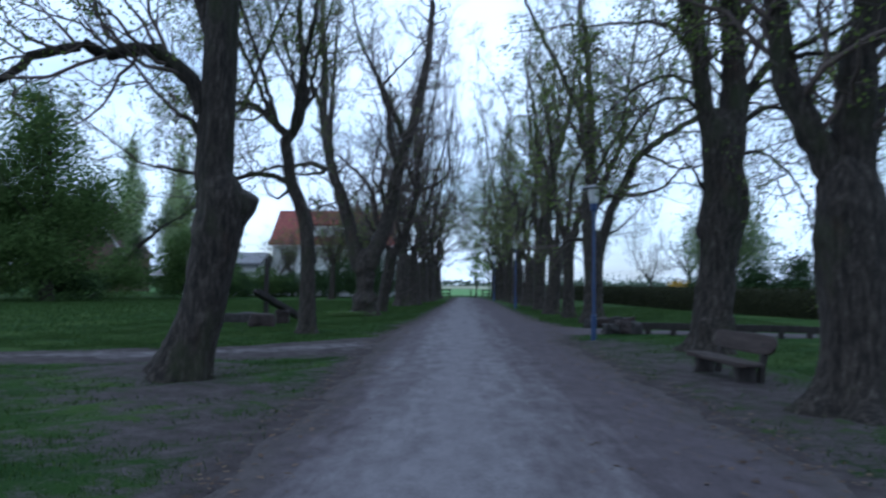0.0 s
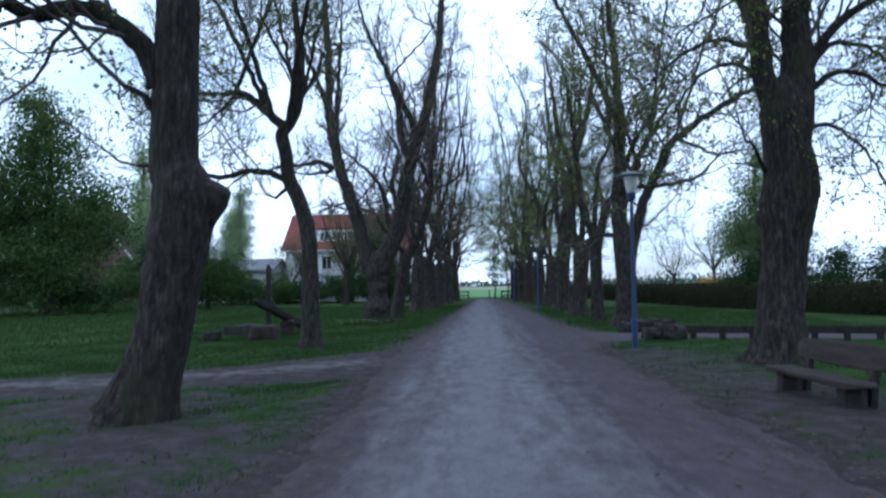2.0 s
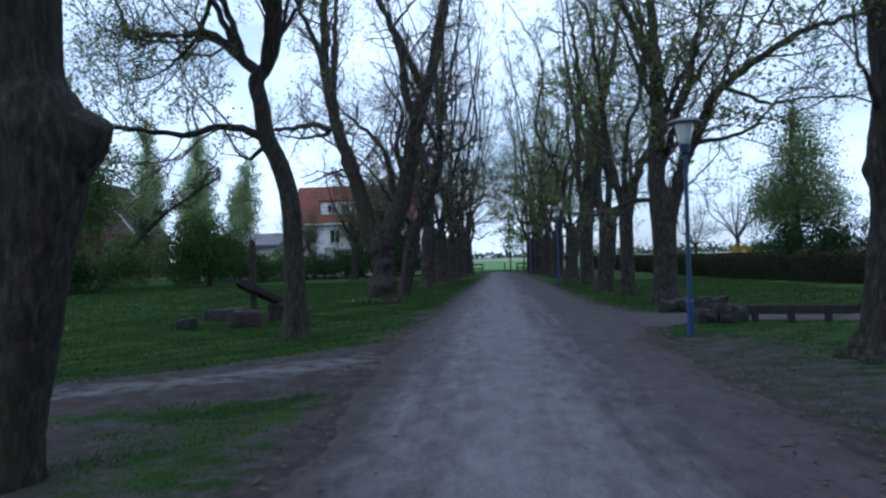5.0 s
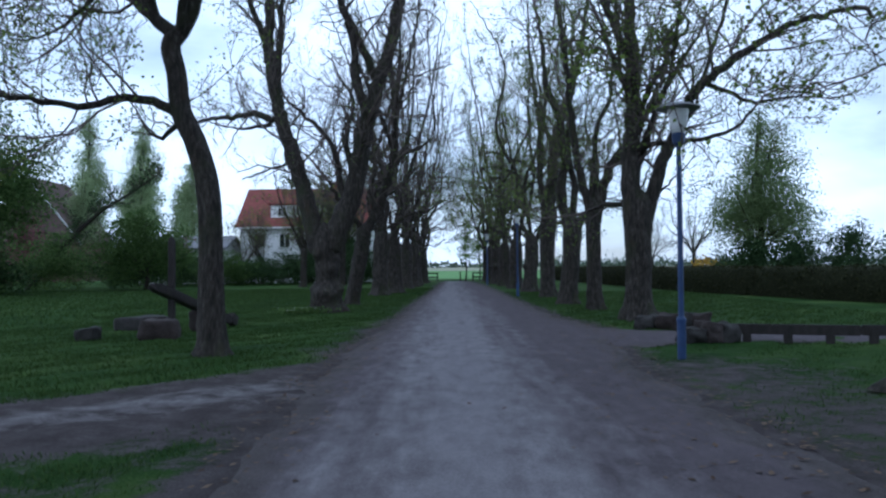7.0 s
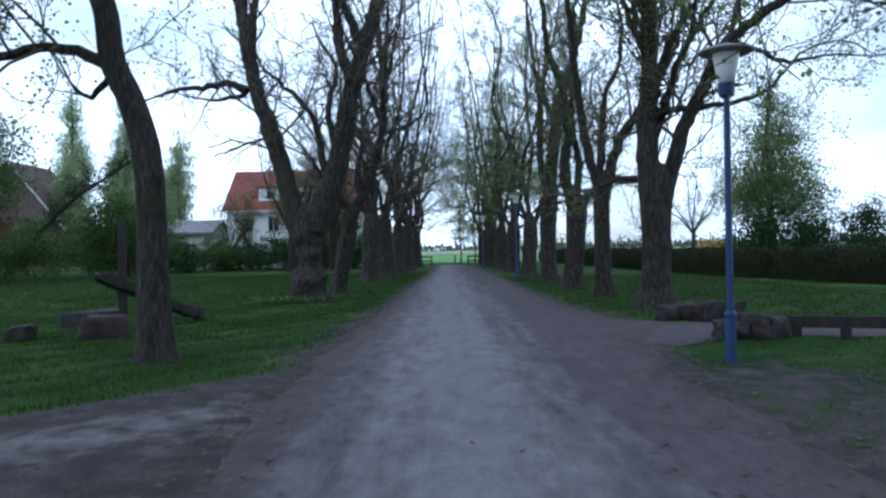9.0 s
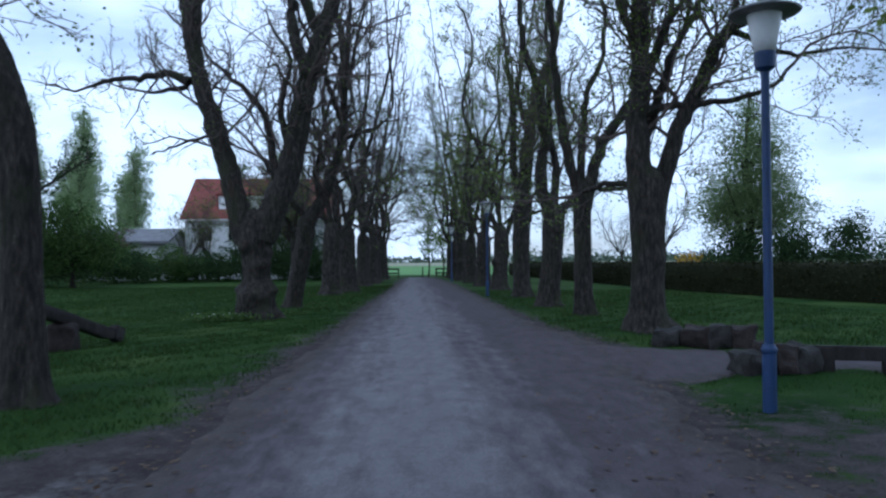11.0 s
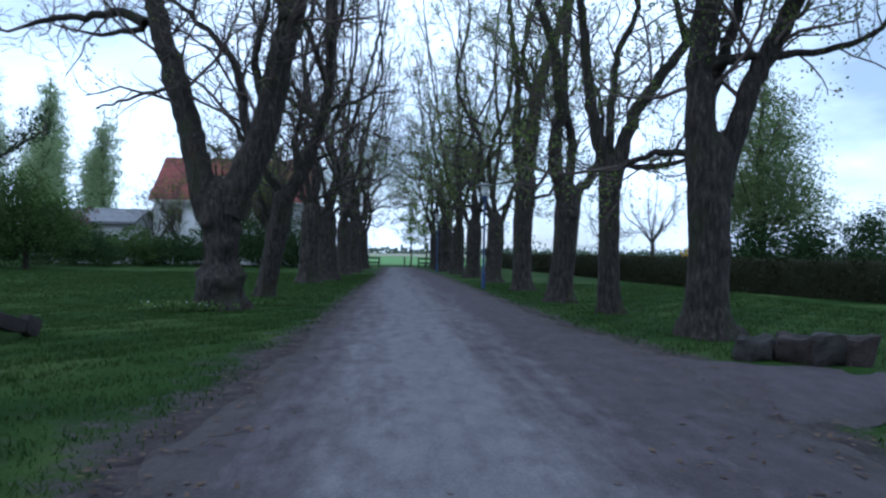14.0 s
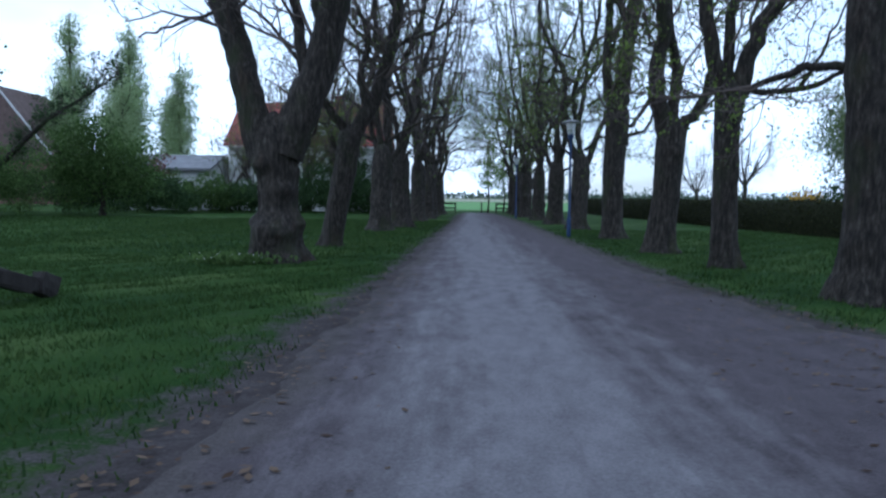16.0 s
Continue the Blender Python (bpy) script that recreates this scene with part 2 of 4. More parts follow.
def part(name, bm, mat, parent=None, label="", smooth=False):
    me = bpy.data.meshes.new(name)
    bmesh.ops.recalc_face_normals(bm, faces=bm.faces)
    bm.to_mesh(me)
    bm.free()
    me.materials.append(mat)
    if smooth:
        me.polygons.foreach_set("use_smooth", np.ones(len(me.polygons), dtype=bool))
    ob = new(name, me)
    ob.parent = parent
    if label:
        ob["label"] = label
    return ob


def empty(name, x, y, z, label, category, group="", turn=0.0):
    ob = new(name)
    ob.matrix_world = pose(x, y, z, 0, 0, turn)
    return tagged(ob, label, category, group)


def block(sx, sy, sz, at=(0, 0, 0), bevel=0.0, rough=0.0, cuts=0, seed=0, rot=None):
    """A box resting on at, with bevelled or worn, uneven edges."""
    bm = bmesh.new()
    bmesh.ops.create_cube(bm, size=1.0)
    bmesh.ops.scale(bm, vec=(sx, sy, sz), verts=bm.verts)
    if cuts:
        bmesh.ops.subdivide_edges(bm, edges=bm.edges[:], cuts=cuts, use_grid_fill=True)
    elif bevel:
        bmesh.ops.bevel(bm, geom=bm.edges[:], offset=bevel, segments=2, affect="EDGES")
    if rough:
        for v in bm.verts:
            p = v.co
            n = noise.noise_vector(p * 2.3 + Vector((seed * 7.1, seed, 3))) * rough
            n += noise.noise_vector(p * 6.0 + Vector((seed, 5, seed * 3.3))) * rough * 0.4
            k = Vector((p.x / sx, p.y / sy, p.z / sz)) * 2
            far = sorted((abs(k.x), abs(k.y), abs(k.z)))
            v.co = p * (1 - 0.12 * far[1] * far[1] * far[2]) + n
    bmesh.ops.translate(bm, vec=(0, 0, sz / 2), verts=bm.verts)
    if rot:
        bm.transform(rot)
    bmesh.ops.translate(bm, vec=at, verts=bm.verts)
    return bm


def lathe(profile, sides=16, at=(0, 0, 0)):
    bm = bmesh.new()
    rings = []
    for r, z in profile:
        rings.append([bm.verts.new((at[0] + r * math.cos(2 * math.pi * i / sides), at[1] + r * math.sin(2 * math.pi * i / sides), at[2] + z)) for i in range(sides)])
    for a, b in zip(rings, rings[1:]):
        for i in range(sides):
            bm.faces.new((a[i], a[(i + 1) % sides], b[(i + 1) % sides], b[i]))
    bm.faces.new(rings[0][::-1])
    bm.faces.new(rings[-1])
    return bm


# ---- wood: tapered tubes and leaves ----
class Wood:
    def __init__(self):
        self.v, self.f, self.n = [], [], 0

    def tube(self, pts, radii, sides, lumps=None):
        pts = np.asarray(pts, float)
        d = np.gradient(pts, axis=0)
        d /= np.linalg.norm(d, axis=1)[:, None] + 1e-9
        ref = np.array([1.0, 0, 0]) if abs(d[0][0]) < 0.8 else np.array([0, 1.0, 0])
        u = np.cross(d, ref)
        u /= np.linalg.norm(u, axis=1)[:, None] + 1e-9
        w = np.cross(d, u)
        a = np.arange(sides) * (2 * math.pi / sides)
        r = np.asarray(radii, float)[:, None] * (np.ones((1, sides)) if lumps is None else lumps)
        ring = pts[:, None, :] + r[..., None] * (np.cos(a)[None, :, None] * u[:, None, :] + np.sin(a)[None, :, None] * w[:, None, :])
        k = len(pts)
        i, j = np.meshgrid(np.arange(k - 1), np.arange(sides), indexing="ij")
        j2 = (j + 1) % sides
        q = np.stack([i * sides + j, i * sides + j2, (i + 1) * sides + j2, (i + 1) * sides + j], -1).reshape(-1, 4) + self.n
        self.v.append(ring.reshape(-1, 3))
        self.f.append(q)
        self.n += k * sides

    def cap(self, sides):
        base = self.n - sides
        self.f.append(np.array([[base + i, base + i + 1, base + sides - 2 - i, base + sides - 1 - i] for i in range(sides // 2 - 1)]))

    def made(self, name, mat, parent, label=""):
        return quads(name, np.concatenate(self.v), np.concatenate(self.f), mat, parent, label, smooth=True)


def spline(ctrl, step):
    """Smooth curve through control points, at about even steps."""
    c = np.asarray(ctrl, float)
    c = np.vstack([2 * c[0] - c[1], c, 2 * c[-1] - c[-2]])
    out = []
    for p0, p1, p2, p3 in zip(c, c[1:], c[2:], c[3:]):
        n = max(2, int(np.linalg.norm((p2 - p1)[:3]) / step) + 1)
        t = np.linspace(0, 1, n, endpoint=False)[:, None]
        out.append(0.5 * (2 * p1 + (p2 - p0) * t + (2 * p0 - 5 * p1 + 4 * p2 - p3) * t ** 2 + (3 * p1 - p0 - 3 * p2 + p3) * t ** 3))
    out.append(c[-2][None])
    return np.vstack(out)


def unit(v):
    return v / (math.sqrt(v[0] * v[0] + v[1] * v[1] + v[2] * v[2]) + 1e-9)


def side_way(d, angle, rng):
    s = rng.normal(size=3)
    s = unit(s - d * (s @ d))
    return unit(d * math.cos(angle) + s * math.sin(angle))


def grow(w, tips, p, d, length, r, level, rng, rise=0.12):
    """A branch with its side shoots; the last level's ends are kept for leaves."""
    n = (7, 4, 3)[level]
    pts, step = [p], length / (n - 1)
    for _ in range(n - 1):
        d = unit(d + rng.normal(size=3) * (0.26, 0.3, 0.3)[level] + np.array([0, 0, rise]))
        p = p + d * step
        pts.append(p)
    r1 = max(r * 0.35, 0.006)
    w.tube(pts, np.linspace(r, r1, n), (5, 4, 3)[level])
    if level == 2:
        tips.append((pts[-1], d))
        tips.append((pts[1], d))
        return
    count = max(2, int(length * ((3.2, 5.2)[level])))
    for k in range(count):
        s = (k + 0.5 + rng.uniform(-0.4, 0.4)) / count * 0.85 + 0.15
        i = min(int(s * (n - 1)), n - 2)
        f = s * (n - 1) - i
        q = pts[i] * (1 - f) + pts[i + 1] * f
        way = side_way(unit(pts[i + 1] - pts[i]), rng.uniform(0.5, 1.1), rng)
        grow(w, tips, q, way, length * rng.uniform(0.3, 0.52) * (1.15 - 0.5 * s), max(r * (1 - 0.6 * s) * 0.55, 0.007), level + 1, rng, rise)
    tips.append((pts[-1], d))


def leaves(name, tips, mat, parent, rng, share=1.0, size=0.07, per=3, spread=0.12, label=""):
    pick = [x for x in tips if rng.random() < share]
    if not pick:
        return None
    base = np.repeat(np.array([x[0] for x in pick]), per, axis=0)
    n = len(base)
    base = base + rng.normal(size=(n, 3)) * spread
    return leaf_quads(name, base, mat, parent, rng, size, label)


def leaf_quads(name, base, mat, parent, rng, size, label="", up=0.0):
    n = len(base)
    d = rng.normal(size=(n, 3)) + np.array([0, 0, up])
    d /= np.linalg.norm(d, axis=1)[:, None]
    s = np.cross(d, rng.normal(size=(n, 3)))
    s /= np.linalg.norm(s, axis=1)[:, None] + 1e-9
    L = (size * rng.uniform(0.6, 1.3, n))[:, None]
    v = np.stack([base, base + d * L * 0.5 + s * L * 0.36, base + d * L, base + d * L * 0.5 - s * L * 0.36], 1)
    return quads(name, v, np.arange(4 * n).reshape(n, 4), mat, parent, label)


class Growing:
    pass


def begin_tree(x, y, seed, leaf=0.7, twigs=1.0, label="", group="avenue trees", mat=None):
    t = Growing()
    t.rng = np.random.default_rng(seed)
    t.root = empty("lime_tree", x, y, 0, label, "tree", group)
    t.leaf, t.twigs, t.tips, t.mat = leaf, twigs, [], mat or LEAF
    return t


def trunk(t, ctrl, burls=(), flutes=0.025):
    """Trunk through (x, height, radius), fluted and lumpy, flaring into roots."""
    c = np.array([(x, 0.0, z, r) for x, z, r in ctrl])
    pts = spline(c, 0.07)
    sides = 40
    a = np.arange(sides) * (2 * math.pi / sides)
    z = pts[:, 2][:, None]
    ph = t.rng.uniform(0, 6.28, 6)
    flare = np.exp(-np.clip(z, 0, None) * 2.6)
    lumps = 1 + 0.035 * np.sin(3 * a + ph[0] + z * 0.8) + 0.03 * np.sin(5 * a + ph[1] - z * 1.3) + 0.02 * np.sin(9 * a + ph[2] + z * 2.1)
    lumps = lumps + 0.14 * flare * np.sin(5 * a + ph[3]) + 0.07 * flare * np.sin(8 * a + ph[4])
    lumps = lumps - flutes * np.abs(np.sin(5.5 * a + ph[5] + 0.5 * np.sin(z * 1.1))) ** 0.6 - flutes * 0.6 * np.abs(np.sin(9.5 * a - ph[5] + 0.6 * np.sin(z * 0.9 + 1)))
    for _ in range(9):
        zc, ac, h = t.rng.uniform(0.2, 3.2), t.rng.uniform(0, 6.28), t.rng.uniform(0.06, 0.2)
        da = np.angle(np.exp(1j * (a - ac)))
        lumps = lumps + h * np.exp(-((z - zc) / 0.16) ** 2 - (da / 0.45) ** 2)
    for zc, ac, h, size in burls:
        da = np.angle(np.exp(1j * (a - ac)))
        lumps = lumps + h * np.exp(-((z - zc) / size) ** 2 - (da / 0.5) ** 2)
    lumps = lumps + t.rng.normal(size=lumps.shape) * 0.012
    t.top, t.boughs = pts[-1].copy(), []
    rise = np.array([0.45, 0.85, 1.15, 1.3]) * pts[-1, 3]
    top = np.repeat(pts[-1:], 4, 0)
    top[:, 2] += rise
    top[:, 3] *= (0.84, 0.6, 0.3, 0.03)
    pts, lumps = np.vstack([pts, top]), np.vstack([lumps, lumps[-1:].repeat(4, 0)])
    w = Wood()
    w.tube(pts[:, :3], pts[:, 3], sides, lumps)
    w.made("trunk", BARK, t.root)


def limb(t, ctrl, r0, r1, dy, bare=False, y0=0.0):
    """A bough through (x, height), with its side branches and twigs."""
    n = len(ctrl)
    c = np.array([(x, y0 + dy * (k / (n - 1)) ** 1.2, z) for k, (x, z) in enumerate(ctrl)])
    if r0 > 0.09 and abs(ctrl[0][1] - t.top[2]) < 0.7:
        # rooted deep inside the fork, so that bough and trunk run into one another
        root = np.array([0.45 * ctrl[0][0] + 0.55 * t.top[0], 0.0, ctrl[0][1] - 0.9 * t.top[3] - 0.35])
        c = np.vstack([root, c])
    pts = spline(c, 0.22)
    s = np.linspace(0, 1, len(pts))
    pts = pts + t.rng.normal(size=pts.shape) * (0.012 + 0.02 * s[:, None])
    radii = r0 + (r1 - r0) * s ** 0.8
    sides = 12 if r0 > 0.12 else 8
    w = Wood()
    lumps = 1 + t.rng.normal(size=(len(pts), sides)) * 0.05
    w.tube(pts, radii, sides, lumps)
    w.cap(sides)
    thick = sum(len(f) for f in w.f)
    if not bare:
        length = np.sum(np.linalg.norm(np.diff(pts, axis=0), axis=1))
        count = int(length * 2.5 * t.twigs)
        for k in range(count):
            f = (k + t.rng.uniform(0.2, 0.8)) / count * 0.82 + 0.18
            i = min(int(f * (len(pts) - 1)), len(pts) - 2)
            d = unit(pts[i + 1] - pts[i])
            way = side_way(d, t.rng.uniform(0.6, 1.2), t.rng)
            grow(w, t.tips, pts[i], way, t.rng.uniform(1.0, 3.3) * (1.15 - 0.4 * f), min(max(radii[i] * 0.33, 0.016), 0.045), 0, t.rng)
        grow(w, t.tips, pts[-1], unit(pts[-1] - pts[-3]), 2.6, r1, 0, t.rng)
    t.boughs.append((pts, radii))
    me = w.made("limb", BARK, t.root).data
    me.materials.append(TWIG)
    me.polygons.foreach_set("material_index", (np.arange(len(me.polygons)) >= thick).astype(np.int32))


def upper_crown(t, z, height, spread, count, share=0.55):
    """Boughs that fork off the drawn ones at about height z and fill the crown above."""
    full, t.twigs = t.twigs, t.twigs * share
    spots = [(p, r) for pts, radii in t.boughs for p, r in zip(pts, radii) if z * 0.75 < p[2] < z * 1.35 and r > 0.06]
    for k in range(count if spots else 0):
        p, r = spots[int(t.rng.integers(len(spots)))]
        a = 2 * math.pi * (k + t.rng.uniform(-0.3, 0.3)) / count
        s = spread * t.rng.uniform(0.6, 1.1)
        h = height * t.rng.uniform(0.75, 1.0)
        dx, dy, up = s * math.cos(a), s * math.sin(a), h - p[2]
        pts = np.array([p, p + (dx * 0.35, dy * 0.3, up * 0.3), p + (dx * 0.8, dy * 0.7, up * 0.65), p + (dx, dy, up)])
        limb(t, [(q[0], q[2]) for q in pts], min(r * 0.75, 0.16), 0.025, dy, y0=p[1])
    t.twigs = full


def finish_tree(t, size=0.062, per=4):
    leaves("crown", t.tips, t.mat, t.root, t.rng, min(1.0, t.leaf), size, per, 0.1, "sparse young olive-green leaves")
    return t.root


# ---- ground ----
def path_left(y):
    return np.interp(y, [-10, 8, 11, 16, 20, 30, 40, 60, 82], [-1.5, -1.48, -1.52, -1.75, -1.75, -1.4, -1.25, -0.75, -0.4])


def path_right(y):
    return np.interp(y, [-10, 6, 12, 18, 20, 24.5, 26.5, 29, 40, 60, 72, 82], [3.0, 2.98, 2.85, 2.8, 3.1, 3.6, 3.45, 3.15, 3.0, 2.9, 2.7, 2.2])


def rough_edge(y, seed, size):
    return sum(np.sin(y * k * 1.7 + seed * (k + 1.3)) * size / k ** 0.7 for k in (1, 2.3, 4.1, 7.7, 13.3))


def wear(x, y):
    """How far the turf is worn to soil: beside the path, on the side track and under the trees by the bench."""
    track = np.interp(x, [-60, -9, -6, -4, -2, 0], [10.0, 12.2, 12.9, 14.2, 15.9, 16.0])
    half = np.interp(x, [-60, -9, -4, -1.5], [0.7, 1.1, 2.1, 3.0])
    w = 1.05 * np.exp(-((y - track) / half) ** 4) * (x < -0.5) + 0.3 * np.exp(-((y - track - 0.3) / (0.5 * half)) ** 2) * (x < -0.5) * np.clip((-0.8 - x) / 1.5, 0, 1)
    shade = np.where((x < 0) & (y < 13), 0.5 + 0.18 * np.sin(x * 1.3 + y * 0.7) + 0.1 * np.sin(y * 2.1 - x), 0)
    shade = shade * np.clip((13.5 - y) / 2, 0, 1) * np.clip((x + 14) / 4, 0, 1)
    near_r = np.where((x > 0) & (y < 21), 0.6 * np.clip((6.6 - x) / 2.5, 0, 1) * np.clip((20.6 - y) / 3, 0, 1) + 0.25 * np.exp(-((x - 4.6) / 1.2) ** 2 - ((y - 10) / 2.2) ** 2), 0)
    out = np.maximum(path_left(y) - x, x - path_right(y))
    verge = 0.42 + 0.5 * (x < 0) * np.clip((30 - y) / 12, 0, 1) * (0.6 + 0.4 * np.sin(y * 1.3 + np.sin(y * 0.6)))
    margin = 0.95 * np.exp(-np.clip(out, 0, None) / verge) * (y < 84)
    return np.clip(np.maximum.reduce([w, shade, near_r, margin]), 0, 1.5)


gx = np.concatenate([[-2500, -900, -400, -200, -120, -80, -50, -35, -25, -18], np.arange(-13, 13.01, 0.2), [16, 20, 30, 45, 70, 120, 200, 400, 900, 2500]])
gy = np.concatenate([[-300, -80, -30, -12, -6], np.arange(-3, 50.01, 0.2), np.arange(51, 90, 1.5), [95, 110, 140, 200, 300, 500, 900, 1800, 3500]])
X, Y = np.meshgrid(gx, gy)
near = ((np.abs(X) < 13) & (Y > -3) & (Y < 50)).astype(float)
under_path = np.clip(np.maximum(path_left(Y) - X, X - path_right(Y)) / 0.35, 0, 1)
Z = near * under_path * (0.018 * np.sin(X * 2.1 + Y * 0.9) * np.sin(Y * 1.7) + 0.014 * np.sin(X * 5.3 - Y * 4.1) + 0.006)
n_x = len(gx)
i, j = np.meshgrid(np.arange(len(gy) - 1), np.arange(n_x - 1), indexing="ij")
ground = quads("ground", np.stack([X, Y, Z], -1), np.stack([i * n_x + j, i * n_x + j + 1, (i + 1) * n_x + j + 1, (i + 1) * n_x + j], -1), GROUND, smooth=True)
ground.data.attributes.new("worn", "FLOAT", "POINT").data.foreach_set("value", wear(X, Y).ravel().astype(np.float32))
tagged(ground, "park lawn with patches worn to bare soil", "lawn", kind="structure")

py = np.arange(-8, 84, 0.12)
left = path_left(py) + rough_edge(py, 1.0, 0.06)
right = path_right(py) + rough_edge(py, 2.7, 0.07)
cols = np.array([0, 0.02, 0.05, 0.09, 0.15, 0.25, 0.4, 0.5, 0.6, 0.75, 0.85, 0.91, 0.95, 0.98, 1])
PX = left[:, None] + (right - left)[:, None] * cols
PY = np.repeat(py[:, None], 15, 1)
PZ = 0.016 + 0.012 * np.sin(np.pi * cols)[None] - 0.03 * ((cols == 0) | (cols == 1))[None] + 0.004 * np.sin(PX * 4 + PY * 3)
i, j = np.meshgrid(np.arange(len(py) - 1), np.arange(14), indexing="ij")
path_ob = quads("path", np.stack([PX, PY, PZ], -1), np.stack([i * 15 + j, i * 15 + j + 1, (i + 1) * 15 + j + 1, (i + 1) * 15 + j], -1), GRAVEL, smooth=True)
inside = np.minimum(PX - left[:, None], right[:, None] - PX) / 0.7
path_ob.data.attributes.new("inside", "FLOAT", "POINT").data.foreach_set("value", np.clip(inside, 0, 1).ravel().astype(np.float32))
tagged(path_ob, "straight gravel path with a pale worn middle", "path", kind="structure")

sx = np.arange(2.6, 30, 0.2)
near_e = np.interp(sx, [2.6, 3.2, 4.2, 5.4, 9, 30], [19.6, 20.2, 21.0, 21.5, 20.6, 15.5]) + rough_edge(sx, 4.0, 0.05)
far_e = np.interp(sx, [2.6, 3.4, 4.4, 5.8, 9, 30], [25.6, 25.2, 24.3, 23.7, 22.8, 17.8]) + rough_edge(sx, 5.5, 0.05)
SY = near_e[:, None] + (far_e - near_e)[:, None] * np.linspace(0, 1, 7)
SX = np.repeat(sx[:, None], 7, 1)
SZ = np.full_like(SX, 0.024) - 0.03 * np.array([1, 0, 0, 0, 0, 0, 1])[None] - 0.02 * np.clip((3.4 - SX) / 0.6, 0, 1)
i, j = np.meshgrid(np.arange(len(sx) - 1), np.arange(6), indexing="ij")
side_ob = quads("side_path", np.stack([SX, SY, SZ], -1), np.stack([i * 7 + j, (i + 1) * 7 + j, (i + 1) * 7 + j + 1, i * 7 + j + 1], -1), GRAVEL, smooth=True)
inside = np.minimum(SY - near_e[:, None], far_e[:, None] - SY) / 0.6
side_ob.data.attributes.new("inside", "FLOAT", "POINT").data.foreach_set("value", np.clip(inside, 0, 1).ravel().astype(np.float32))
tagged(side_ob, "gravel side path branching off between timber blocks", "path", kind="structure")

# far country beyond the avenue
tagged(quads("field", [(-600, 96, 0.05), (600, 96, 0.05), (900, 260, 0.05), (-900, 260, 0.05)], [(0, 1, 2, 3)], CROP), "green spring crop field behind the avenue", "field", kind="structure")
tagged(quads("far_field", [(-900, 260, 0.1), (900, 260, 0.1), (2400, 3000, 0.1), (-2400, 3000, 0.1)], [(0, 1, 2, 3)], FIELD), "pale open farmland to the horizon", "field", kind="structure")


# ---- avenue trees ----
t = begin_tree(-3.88, 9.6, 11, leaf=1.0, twigs=1.6, label="broad old lime tree with a sawn stub and bare crown")
trunk(t, [(0.02, -0.05, 0.504), (0.18, 0.48, 0.373), (0.34, 1.02, 0.327), (0.44, 1.57, 0.33), (0.57, 2.26, 0.361), (0.56, 2.7, 0.336), (0.47, 3.02, 0.281), (0.49, 3.85, 0.263), (0.5, 4.5, 0.257), (0.51, 5.17, 0.244), (0.51, 7.21, 0.202), (0.38, 10.09, 0.134), (0.3, 12.36, 0.073), (0.5, 14.2, 0.03)])
limb(t, [(0.63, 2.22), (0.88, 2.56), (0.98, 2.72)], 0.257, 0.196, 0.0, bare=True)
limb(t, [(0.31, 3.86), (0.12, 4.29), (-0.17, 4.62), (-0.53, 4.79), (-0.93, 4.69), (-1.39, 4.75), (-1.92, 4.51), (-2.43, 4.0)], 0.147, 0.049, -0.8)
limb(t, [(0.25, 3.6), (0.07, 3.75), (-0.02, 3.9)], 0.067, 0.031, -0.2)
limb(t, [(0.48, 4.77), (0.17, 5.58), (-0.12, 6.55), (-0.7, 7.83), (-1.14, 8.71)], 0.134, 0.043, 0.6)
limb(t, [(0.52, 5.43), (0.82, 6.24), (1.34, 7.17), (1.73, 8.21)], 0.122, 0.037, 0.8)
limb(t, [(0.48, 6.87), (0.18, 8.07), (0.01, 9.74)], 0.11, 0.031, -0.9)
upper_crown(t, 6, 17, 4.0, 7)
finish_tree(t)

t = begin_tree(-3.87, 19.7, 12, leaf=0.9, twigs=1.5, label="slender lime tree with crooked low boughs")
trunk(t, [(-0.15, -0.02, 0.368), (-0.15, 0.28, 0.261), (-0.16, 1.25, 0.218), (-0.18, 2.23, 0.208), (-0.25, 3.0, 0.198), (-0.45, 3.69, 0.189), (-0.69, 4.23, 0.179), (-0.77, 4.87, 0.169), (-0.86, 5.36, 0.169), (-0.64, 5.66, 0.14), (-0.45, 6.15, 0.126), (-0.39, 7.33, 0.106), (-0.54, 9.13, 0.068), (-0.3, 10.6, 0.04), (-0.5, 12.2, 0.02)])
limb(t, [(-0.73, 4.16), (-1.18, 4.38), (-1.72, 4.45), (-2.21, 4.28), (-2.85, 4.36), (-3.34, 4.45), (-3.83, 4.49), (-4.43, 4.62)], 0.097, 0.034, -0.3)
limb(t, [(-0.69, 4.05), (-0.99, 3.84), (-1.23, 3.8), (-1.47, 4.04)], 0.058, 0.019, 0.4)
limb(t, [(-0.74, 5.47), (-1.33, 6.02), (-1.88, 6.44), (-2.65, 6.44), (-3.54, 6.52), (-3.88, 6.98)], 0.126, 0.037, 0.3)
limb(t, [(-1.99, 6.42), (-2.44, 6.04), (-2.94, 5.7), (-3.56, 5.54)], 0.052, 0.016, 0.3)
limb(t, [(-0.5, 6.05), (-0.2, 6.74), (0.1, 7.63)], 0.077, 0.024, 0.8)
limb(t, [(-0.45, 6.54), (-0.79, 7.34), (-1.18, 8.14)], 0.077, 0.024, -0.8)
upper_crown(t, 6.0, 14, 2.6, 6)
finish_tree(t)

